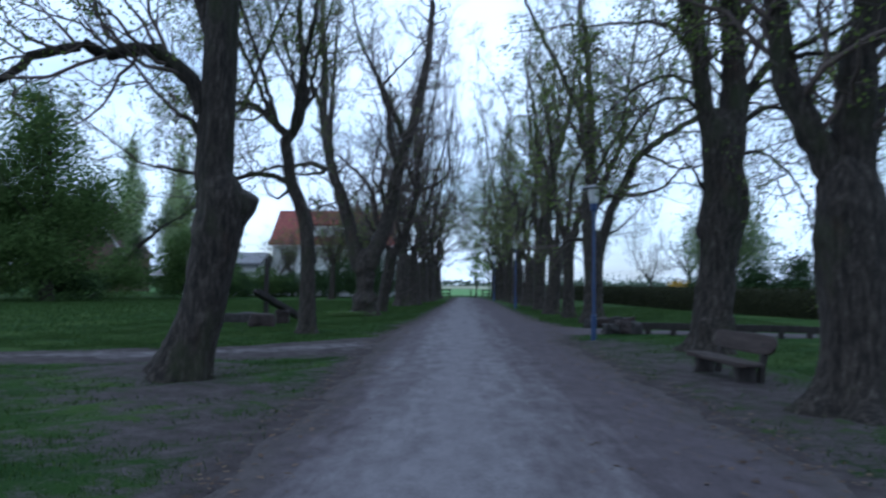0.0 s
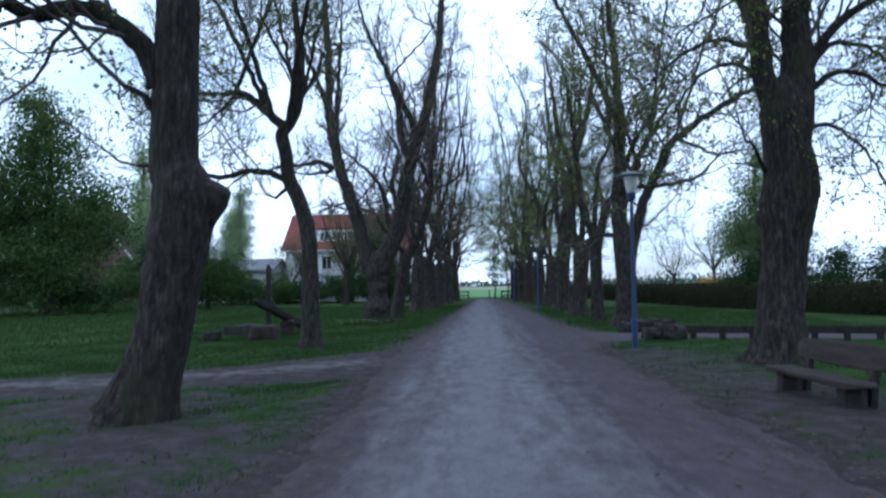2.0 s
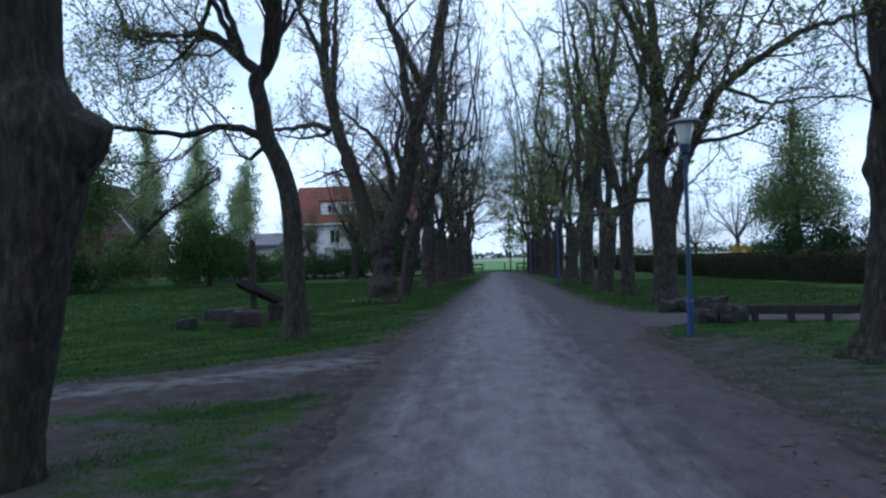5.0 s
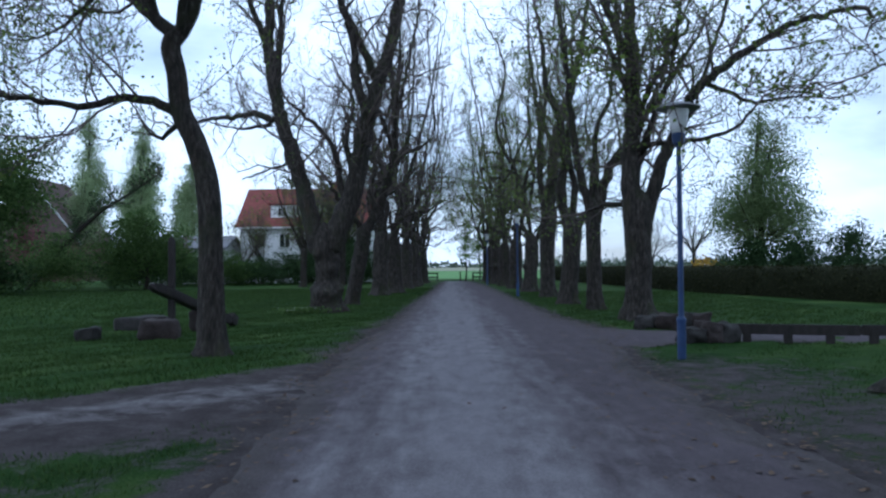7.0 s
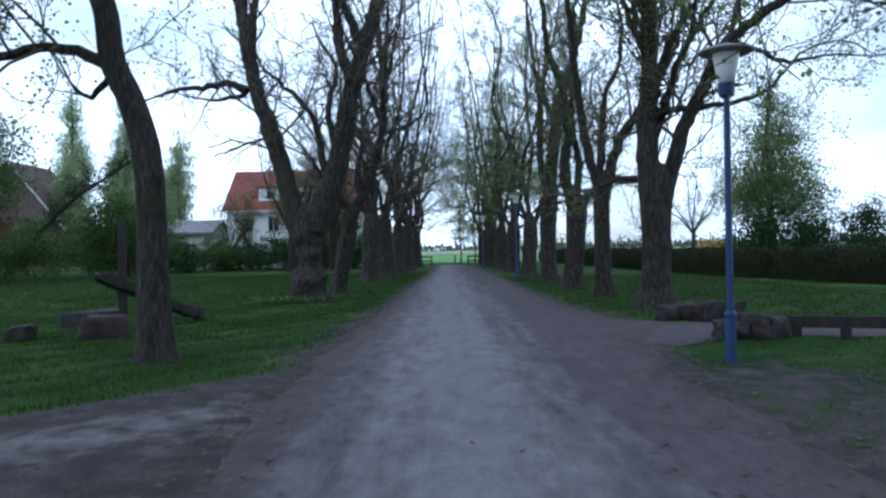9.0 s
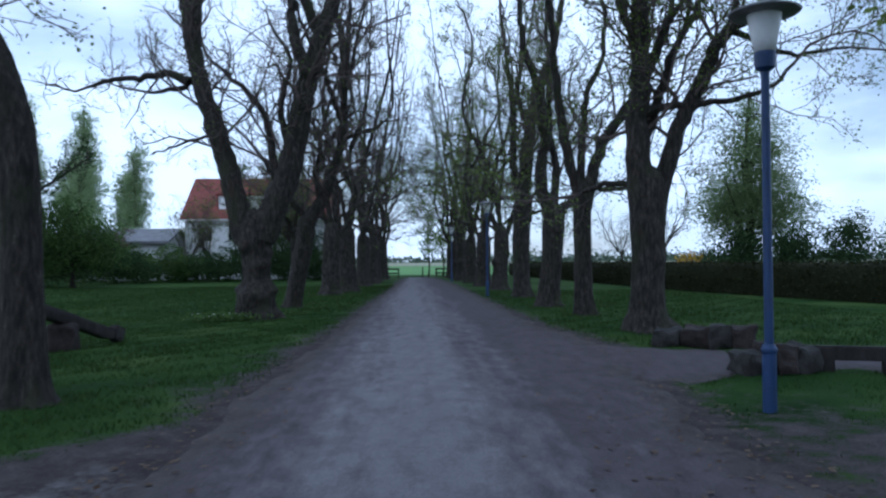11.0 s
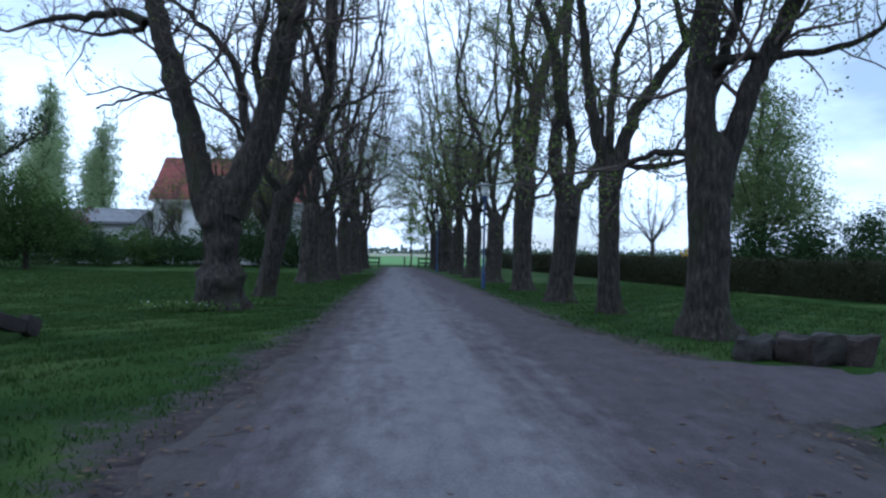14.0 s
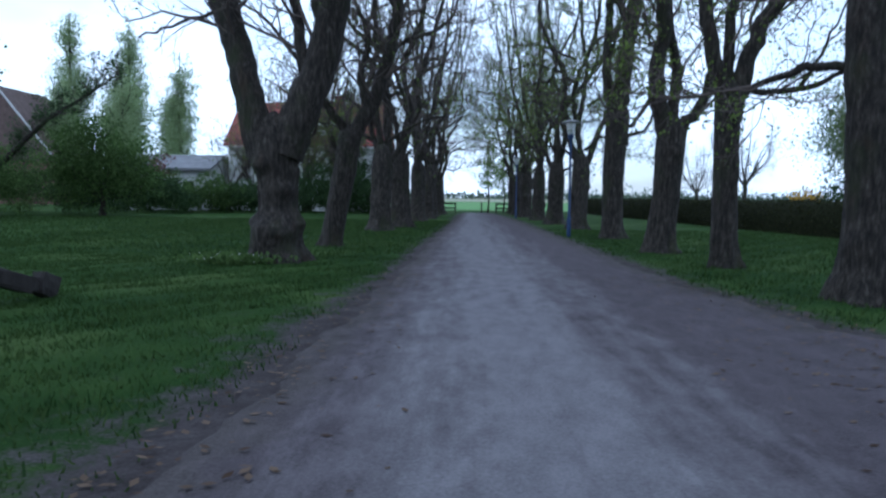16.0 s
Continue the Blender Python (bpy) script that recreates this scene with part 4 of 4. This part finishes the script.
# fir behind the house
leafy("fir", -18.5, 98, "dark fir rising behind the house", "tree", [(0, 0, 5, 2.6, 2.6, 3), (0, 0, 9, 1.7, 1.7, 2.6), (0, 0, 12.2, 0.9, 0.9, 1.8)], LEAF_DARK, 120, 0.3, 3200, 0.2, 13.5)
leafy("fir", -10.0, 81, "dark fir standing before the white house", "tree", [(0, 0, 3.5, 2.3, 2.0, 2.6), (0, 0, 6.8, 1.6, 1.5, 2.3), (0, 0, 9.4, 0.8, 0.8, 1.6)], LEAF_DARK, 122, 0.2, 9000, 0.18, 10.2)
# right-hand side
leafy("birch", 18.5, 52, "tall birch with drooping fresh leaves behind the hedge", "tree",
      [(0, 0, 5, 2.9, 2.4, 2.6), (0.4, 0, 7.5, 2.3, 2.0, 2.2), (0.2, 0, 9.8, 1.1, 1.0, 1.6), (-1.3, 0, 4.2, 2.2, 1.8, 2.0), (1.6, 0, 4.0, 2.2, 1.8, 2.2)], LEAF_BIRCH, 121, 0.11, 44000, 0.17, 10.8, limbs=14)
for k, (x, y, h, mat) in enumerate([(17.2, 51, 3.3, LEAF_DARK), (19.5, 50, 3.4, LEAF_DARK), (22, 49, 3.9, LEAF_DARK), (24.2, 47, 4.0, LEAF_DARK), (26.3, 46, 4.6, LEAF_MID), (28.6, 44.5, 4.6, LEAF_DARK), (31, 43, 4.9, LEAF_MID), (33.5, 42, 5.2, LEAF_DARK)]):
    leafy("evergreen_shrub", x, y, "dark evergreen shrub behind the hedge", "shrub", [(0, 0, h * 0.45, 1.7, 1.4, h * 0.45), (0.5, 0, h * 0.7, 1.1, 0.9, h * 0.28)], mat, 130 + k, 0.12, 8000, group="shrubs behind the hedge")
leafy("forsythia", 15.8, 53, "yellow flowering shrub behind the hedge", "shrub", [(0, 0, 1.1, 0.9, 0.8, 1.0)], LEAF_GOLD, 140, 0.14, 900)
bare_tree("bare_fruit_tree", 31.5, 105, 141, 9.5, 4.2, "bare fruit tree standing in the field")
bare_tree("bare_fruit_tree", 27.0, 108, 142, 7.0, 3.2, "small bare fruit tree standing in the field")
leafy("blossom_tree", 30, 55, "fruit tree with sparse white blossom", "tree", [(0, 0, 3.4, 3, 2, 2), (3, 0, 3, 2, 2, 1.6)], PETAL, 143, 0.09, 1800, 0.14, 3.6)
for k, (x, y) in enumerate([(1.9, 86), (3.4, 88), (5.0, 87)]):
    leafy("young_tree", x, y, "young tree in bright green leaf at the avenue's end", "tree", [(0, 0, 3.6, 1.1, 1.1, 2.2), (0.3, 0, 6, 0.8, 0.8, 1.6)], LEAF_FRESH, 150 + k, 0.17, 1700, 0.07, 6, "young trees")
for k, (x, y, h) in enumerate([(-17.5, 79, 5.5), (-13.5, 80, 6.5), (-19.8, 80.5, 5.0)]):
    bare_tree("twiggy_shrub", x, y, 155 + k, h, 1.8, "twiggy bare shrub before the white house", 0.3)
for k, (x, y, h) in enumerate([(-11.2, 66, 9.5), (-8.6, 69, 10.5), (-13.6, 82.5, 8.0), (-10.0, 78, 9.0)]):
    bare_tree("twiggy_tree", x, y, 195 + k, h, 2.6, "bare twiggy tree screening the white house", 0.4)
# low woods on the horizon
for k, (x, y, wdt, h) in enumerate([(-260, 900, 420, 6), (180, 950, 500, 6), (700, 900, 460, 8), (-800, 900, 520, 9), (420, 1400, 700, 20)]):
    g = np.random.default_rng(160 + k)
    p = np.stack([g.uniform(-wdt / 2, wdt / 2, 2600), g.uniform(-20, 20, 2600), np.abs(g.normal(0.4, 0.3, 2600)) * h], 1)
    wood = leaf_quads("far_wood", p + np.array([x, y, 0]), HAZED_LEAF, None, g, 4.5, "low wood on the horizon, leaf colour paled for haze")
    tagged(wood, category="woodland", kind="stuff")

# clipped hedge
hg = np.random.default_rng(170)
hy = np.linspace(14, 92, 110)
hx = np.interp(hy, [14, 33.5, 41, 48, 60, 92], [20.2, 16.9, 14.9, 13.6, 12.9, 11.0])
prof = np.array([(-0.45, 0), (-0.5, 0.6), (-0.42, 1.2), (-0.15, 1.33), (0.2, 1.33), (0.42, 1.2), (0.5, 0.6), (0.45, 0)])
HV = np.stack([hx[:, None] + prof[None, :, 0] + hg.normal(size=(110, 8)) * 0.05, np.repeat(hy[:, None], 8, 1), prof[None, :, 1] + hg.normal(size=(110, 8)) * 0.03 * (prof[None, :, 1] > 0)], -1)
i, j = np.meshgrid(np.arange(109), np.arange(7), indexing="ij")
hedge = empty("hedge", 0, 0, 0, "long clipped dark brownish-green hedge", "hedge")
quads("hedge_core", HV, np.stack([i * 8 + j, (i + 1) * 8 + j, (i + 1) * 8 + j + 1, i * 8 + j + 1], -1), mottled("hedge_twigs", (0.008, 0.009, 0.005), (0.026, 0.028, 0.013), 8, relief=1.0, spec=0.05), hedge)
k = hg.integers(0, 109, 26000)
s = hg.integers(0, 7, 26000)
u1, u2 = hg.random((26000, 1)), hg.random((26000, 1))
hp = (HV[k, s] * (1 - u1) + HV[k + 1, s] * u1) * (1 - u2) + (HV[k, s + 1] * (1 - u1) + HV[k + 1, s + 1] * u1) * u2
leaf_quads("hedge_leaves", hp, leaf_material("hedge_leaf", (0.015, 0.017, 0.008), (0.042, 0.046, 0.02), 0.25), hedge, hg, 0.13)


# ---- street lamps ----
def park_lamp(x, y):
    lamp = empty("park_lamp", x, y, 0, "blue park lamp post with a white conical shade", "street lamp", "park lamps")
    part("post", lathe([(0.068, 0), (0.068, 0.6), (0.064, 0.62), (0.045, 0.66), (0.04, 3.42)], 16), BLUE, lamp, smooth=False)
    part("collar", lathe([(0.07, 0.58), (0.077, 0.6), (0.077, 0.63), (0.055, 0.67)], 16), BLUE, lamp)
    part("lamp_socket", lathe([(0.05, 3.38), (0.095, 3.42), (0.105, 3.55), (0.1, 3.58)], 16), BLUE, lamp)
    part("shade", lathe([(0.1, 3.575), (0.125, 3.7), (0.165, 3.93), (0.17, 3.96)], 20), WHITE_GLASS, lamp, "white opal conical shade", smooth=True)
    part("cap", lathe([(0.17, 3.95), (0.33, 3.955), (0.35, 3.975), (0.25, 4.02), (0.12, 4.06), (0.03, 4.08)], 24), GREY_METAL, lamp, "flat grey round cap", smooth=True)
    return lamp


first_lamp = park_lamp(3.7, 18.7)
for x, y in ((3.42, 43.8), (3.2, 68.0)):
    copy_thing(first_lamp, pose(x, y, 0, 0, 0, 30))


# ---- bench ----
bench = empty("park_bench", 4.3, 10.6, 0, "weathered half-log wooden park bench under the trees", "bench", turn=5.5)
part("seat", block(0.42, 2.2, 0.085, (0, 0, 0.25), rough=0.02, cuts=5, seed=1), OLD_WOOD, bench, "worn half-log seat plank")
part("backrest", block(0.07, 2.1, 0.3, (0.3, 0, 0.42), rough=0.02, cuts=5, seed=2, rot=Matrix.Rotation(radians(12), 4, "Y")), OLD_WOOD, bench, "broad weathered back plank")
for dy in (-0.72, 0.72):
    part("leg", block(0.3, 0.2, 0.3, (0.02, dy, -0.03), rough=0.02, cuts=3, seed=3 + int(dy * 3)), DARK_WOOD, bench)
    part("back_post", block(0.09, 0.11, 0.66, (0.24, dy, -0.02), rough=0.008, cuts=2, seed=5, rot=Matrix.Rotation(radians(9), 4, "Y")), DARK_WOOD, bench)


# ---- blocks and low rail by the side path ----
def stack(name, x, y, turn, pieces, label):
    ob = empty(name, x, y, 0, label, "stone block", turn=turn)
    for k, (dx, dz, w, d, h) in enumerate(pieces):
        part("stone", block(w, d, h, (dx, 0, dz), rough=0.085, cuts=7, seed=k + int(x * 10)), STONE if k % 2 else STONE_GREY, ob)
    return ob


stack("stone_block", 4.95, 21.2, 14, [(-0.34, -0.03, 0.42, 0.5, 0.36), (0.04, -0.03, 0.4, 0.55, 0.44), (0.38, -0.03, 0.36, 0.52, 0.42)], "rough reddish stone blocks at the side path's corner")
stack("stone_block", 5.15, 24.25, -26, [(-0.55, -0.03, 0.5, 0.45, 0.36), (-0.08, -0.03, 0.5, 0.5, 0.4), (0.32, -0.03, 0.4, 0.48, 0.42), (0.68, -0.03, 0.36, 0.5, 0.44)], "rough reddish stone blocks beside a lime tree")

rail = empty("low_barrier", 5.4, 21.4, 0, "low dark timber barrier rail on short posts", "barrier", turn=-18)
for k in range(4):
    part("rail", block(2.3, 0.14, 0.19, (1.15 + 2.3 * k, 0, 0.16 + 0.01 * (k % 2)), bevel=0.02), DARK_WOOD, rail)
for k in range(13):
    part("post", block(0.15, 0.12, 0.24, (0.35 + 0.72 * k, 0, -0.03), bevel=0.015), DARK_WOOD, rail)

# ---- old anchor-like timber on stones ----
timber = empty("timber_post_and_beam", -6.3, 24.1, 0, "dark timber post with a slanting beam on stones", "sculpture")
part("post", block(0.15, 0.15, 2.3, (0, 0, -0.05), rough=0.008, cuts=4, seed=9), DARK_WOOD, timber)
a, b = Vector((-0.22, -0.7, 1.15)), Vector((0.76, 2.1, 0.14))
m = (b - a).to_track_quat("Z", "X").to_matrix().to_4x4()
part("beam", block(0.23, 0.29, (b - a).length, (a.x, a.y, a.z), rough=0.01, cuts=4, seed=10, rot=m), DARK_WOOD, timber)
part("fluke", block(0.16, 0.42, 0.34, (0.78, 2.15, 0.0), rough=0.03, cuts=2, seed=11, rot=Matrix.Rotation(radians(-20), 4, "X")), DARK_WOOD, timber, "pointed dark beam end")


def boulder(x, y, sx, sy, sz, seed, mat, label, turn=0):
    ob = part("boulder", block(sx, sy, sz, (0, 0, -0.04), rough=0.07, cuts=7, seed=seed), mat, smooth=True)
    ob.matrix_world = pose(x, y, 0, 0, 0, turn)
    return tagged(ob, label, "boulder", "stones on the lawn")


boulder(-7.55, 22.7, 0.48, 0.45, 0.32, 21, STONE_GREY, "small grey boulder in the grass")
boulder(-6.1, 22.8, 0.8, 0.6, 0.48, 22, STONE, "reddish granite boulder beside the timber post", 12)
boulder(-7.45, 25.3, 1.3, 0.5, 0.38, 23, STONE_GREY, "long low grey stone behind the timber", 5)
boulder(-5.95, 25.0, 0.45, 0.5, 0.5, 24, STONE, "reddish granite block propping the slanting beam")


# ---- houses ----
def window(parent, x, y, z, w, h, turn=0):
    """A framed window set into a wall that faces -y."""
    f = bmesh.new()
    for sx, sz, dx, dz in ((w + 0.16, 0.08, 0, -h / 2 - 0.04), (w + 0.16, 0.08, 0, h / 2 + 0.04), (0.08, h, -w / 2 - 0.04, 0), (0.08, h, w / 2 + 0.04, 0), (0.06, h, 0, 0)):
        b2 = block(sx, 0.14, sz, (x + dx, y, z + dz - sz / 2))
        me = bpy.data.meshes.new("tmp")
        b2.to_mesh(me)
        b2.free()
        f.from_mesh(me)
        bpy.data.meshes.remove(me)
    win = part("window", f, TRIM, parent, "white framed window")
    part("pane", block(w, 0.04, h, (x, y + 0.03, z - h / 2)), PANE, win, "dark glass pane")


def house(name, x, y, w, d, eave, ridge, wall_mat, roof_mat, label, windows, over=0.4):
    ob = empty(name, x, y, 0, label, "house")
    part("wall", block(w, d, eave, (w / 2, d / 2, 0)), wall_mat, ob)
    bm = bmesh.new()
    th = 0.22
    for s in (-1, 1):
        y0, y1 = (-over if s < 0 else d + over), d / 2
        z0 = eave - over * (ridge - eave) / (d / 2) + 0.05
        vs = [bm.verts.new(p) for p in ((-over, y0, z0), (w + over, y0, z0), (w + over, y1, ridge), (-over, y1, ridge), (-over, y0, z0 + th), (w + over, y0, z0 + th), (w + over, y1, ridge + th), (-over, y1, ridge + th))]
        for q in ((0, 1, 2, 3), (4, 7, 6, 5), (0, 4, 5, 1), (1, 5, 6, 2), (2, 6, 7, 3), (3, 7, 4, 0)):
            bm.faces.new([vs[k] for k in q])
    part("roof", bm, roof_mat, ob)
    for s in (0, w - 0.02):
        bm = bmesh.new()
        vs = [bm.verts.new(p) for p in ((s, 0, eave), (s, d, eave), (s, d / 2, ridge), (s + 0.02, 0, eave), (s + 0.02, d, eave), (s + 0.02, d / 2, ridge))]
        for q in ((0, 1, 2), (3, 5, 4), (0, 3, 4, 1), (1, 4, 5, 2), (2, 5, 3, 0)):
            bm.faces.new([vs[k] for k in q])
        part("gable", bm, wall_mat, ob)
    for wx, wz, ww, wh in windows:
        window(ob, wx, -0.05, wz, ww, wh)
    return ob


villa = house("house", -21.2, 85, 13.5, 10, 5.9, 9.9, PLASTER, TILE, "white rendered house with a red tiled roof", [(2.0, 4.3, 1.0, 1.3), (4.6, 4.3, 1.0, 1.3), (7.2, 4.3, 1.0, 1.3), (10, 4.3, 1.0, 1.3), (2.0, 1.5, 1.0, 1.3), (5.5, 1.5, 1.0, 1.3), (9, 1.5, 1.0, 1.3)])
part("dormer", block(6.4, 3.4, 1.45, (6.2, 2.4, 6.55)), PLASTER, villa, "white dormer with small windows")
part("dormer_roof", block(6.9, 4.2, 0.2, (6.2, 2.6, 8.0), rot=None), TILE, villa, "red tiled dormer roof")
for dx in (4.2, 5.6, 7.4):
    window(villa, dx, 0.66, 7.3, 0.8, 0.8)
part("gutter", block(14.3, 0.14, 0.14, (6.75, -0.5, 5.55)), TRIM, villa)
part("chimney", block(0.7, 0.7, 1.4, (9.0, 5.0, 9.4)), TILE, villa)
annex = house("outbuilding", -30, 81, 8.2, 7, 3.4, 4.6, GREY_PLASTER, FELT, "low pale outbuilding with a shallow grey roof", [(1.8, 1.9, 1.0, 1.1), (4.2, 1.9, 1.0, 1.1), (6.6, 1.9, 1.0, 1.1)])
far_house = empty("house", -57, 100, 0, "brown-roofed house half hidden by trees", "house")
part("wall", block(12, 9, 5.2, (6, 4.5, 0)), BRICK, far_house)
bm = bmesh.new()
vs = [bm.verts.new(p) for p in ((-0.6, -0.5, 4.8), (12.6, -0.5, 4.8), (6, -0.5, 12.9), (-0.6, 9.5, 4.8), (12.6, 9.5, 4.8), (6, 9.5, 12.9))]
for q in ((0, 1, 2), (3, 5, 4), (0, 3, 4, 1), (1, 4, 5, 2), (2, 5, 3, 0)):
    bm.faces.new([vs[k] for k in q])
part("roof", bm, BROWN_TILE, far_house)
for s in (-1, 1):
    part("verge", block(0.16, 0.12, 10.5, (6 + s * 6.7, -0.62, 4.6), rot=Matrix.Rotation(radians(-s * 39.2), 4, "Y")), GREY_PLASTER, far_house, "pale grey verge board")

# ---- gate at the avenue's end ----
for x0, n in ((-3.6, 3), (2.6, 3)):
    fence = empty("end_fence", x0, 84.5, 0, "low dark timber fence at the avenue's end", "fence", "end fences")
    for k in range(n):
        part("post", block(0.12, 0.12, 0.95, (k * 1.3, 0, -0.05), bevel=0.01), DARK_WOOD, fence)
    for z in (0.35, 0.75):
        part("rail", block(1.3 * (n - 1) + 0.2, 0.06, 0.14, (1.3 * (n - 1) / 2, -0.09, z), bevel=0.01), DARK_WOOD, fence)
bollard = part("bollard", lathe([(0.06, -0.05), (0.06, 0.95), (0.03, 1.0)], 10), DARK_WOOD)
bollard.matrix_world = pose(1.3, 84, 0)
tagged(bollard, "dark post standing in the middle of the path's end", "bollard")

# ---- grass, flowers, litter ----
def blades(n, seed, x0, x1, y0, y1, height, width):
    g = np.random.default_rng(seed)
    x, y = g.uniform(x0, x1, n), g.uniform(y0, y1, n)
    clump = 0.3 * np.sin(x * 1.9 + y * 1.1 + 1.7 * np.sin(y * 0.83 - x * 0.6)) * np.sin(y * 2.3 - x * 1.3 + 1.3 * np.sin(x * 1.7))
    keep = (g.random(n) > wear(x, y) * 1.25 - clump * 0.9) & ((x < path_left(y) - 0.02) | (x > path_right(y) + 0.02))
    keep &= ~((x > 2.6) & (y > np.interp(x, [2.6, 4.2, 5.4, 9, 30], [19.6, 21.0, 21.5, 20.6, 15.5])) & (y < np.interp(x, [2.6, 4.4, 5.8, 9, 30], [25.6, 24.3, 23.7, 22.8, 17.8])))
    x, y = x[keep], y[keep]
    k = len(x)
    h = height * g.uniform(0.5, 1.3, k)
    a = g.uniform(0, 6.28, k)
    lean = g.normal(size=(k, 2)) * (h * 0.45)[:, None]
    dx, dy = np.cos(a) * width, np.sin(a) * width
    z0 = np.full(k, -0.01)
    v = np.stack([np.stack([x - dx, y - dy, z0], 1), np.stack([x + dx, y + dy, z0], 1),
                  np.stack([x + dx * 0.3 + lean[:, 0], y + dy * 0.3 + lean[:, 1], h], 1), np.stack([x - dx * 0.3 + lean[:, 0], y - dy * 0.3 + lean[:, 1], h], 1)], 1)
    return tagged(quads("grass", v, np.arange(4 * k).reshape(k, 4), BLADE), "short green park grass", "grass", kind="stuff")


blades(60000, 180, -8, -1.2, 2, 16, 0.03, 0.006)
blades(90000, 181, -11, -1.0, 14, 34, 0.045, 0.009)
blades(30000, 182, 2.6, 9, 4, 24, 0.035, 0.007)
blades(45000, 183, 2.6, 13, 24, 50, 0.06, 0.012)
blades(45000, 185, -32, -11, 16, 60, 0.07, 0.022)
blades(40000, 184, -13, -0.6, 34, 60, 0.07, 0.016)

g = np.random.default_rng(190)
p = np.stack([g.normal(-4.75, 0.35, 110), g.normal(31.5, 0.22, 110), g.uniform(0.06, 0.2, 110)], 1)
tagged(leaf_quads("white_flowers", p, PETAL, None, g, 0.04), "small white flowers at a tree's foot", "flowers", kind="stuff")
p = np.stack([g.normal(-4.7, 0.4, 900), g.normal(31.5, 0.25, 900), g.uniform(0.0, 0.16, 900)], 1)
tagged(leaf_quads("flower_leaves", p, LEAF_MID, None, g, 0.1, up=1.2), "green leaves of a clump of spring flowers", "flowers", kind="stuff")
yy = g.uniform(1, 30, 2600)
side = g.random(2600) < 0.35
xx = np.where(side, path_left(yy) + np.abs(g.normal(0, 0.5, 2600)) - 0.3, path_right(yy) - np.abs(g.normal(0, 0.9, 2600)) + 0.4)
p = np.stack([xx, yy, np.full(2600, 0.032)], 1)
a = g.uniform(0, 6.28, 2600)
e = np.stack([np.cos(a), np.sin(a), g.uniform(-0.1, 0.25, 2600)], 1) * g.uniform(0.02, 0.045, 2600)[:, None]
f2 = np.stack([-e[:, 1], e[:, 0], e[:, 2] * 0.3], 1) * 0.6
v = np.stack([p, p + e + f2, p + 2 * e, p + e - f2], 1)
tagged(quads("leaf_litter", v, np.arange(4 * 2600).reshape(-1, 4), LITTER), "scattered dry brown leaves along the path", "leaf litter", kind="stuff")
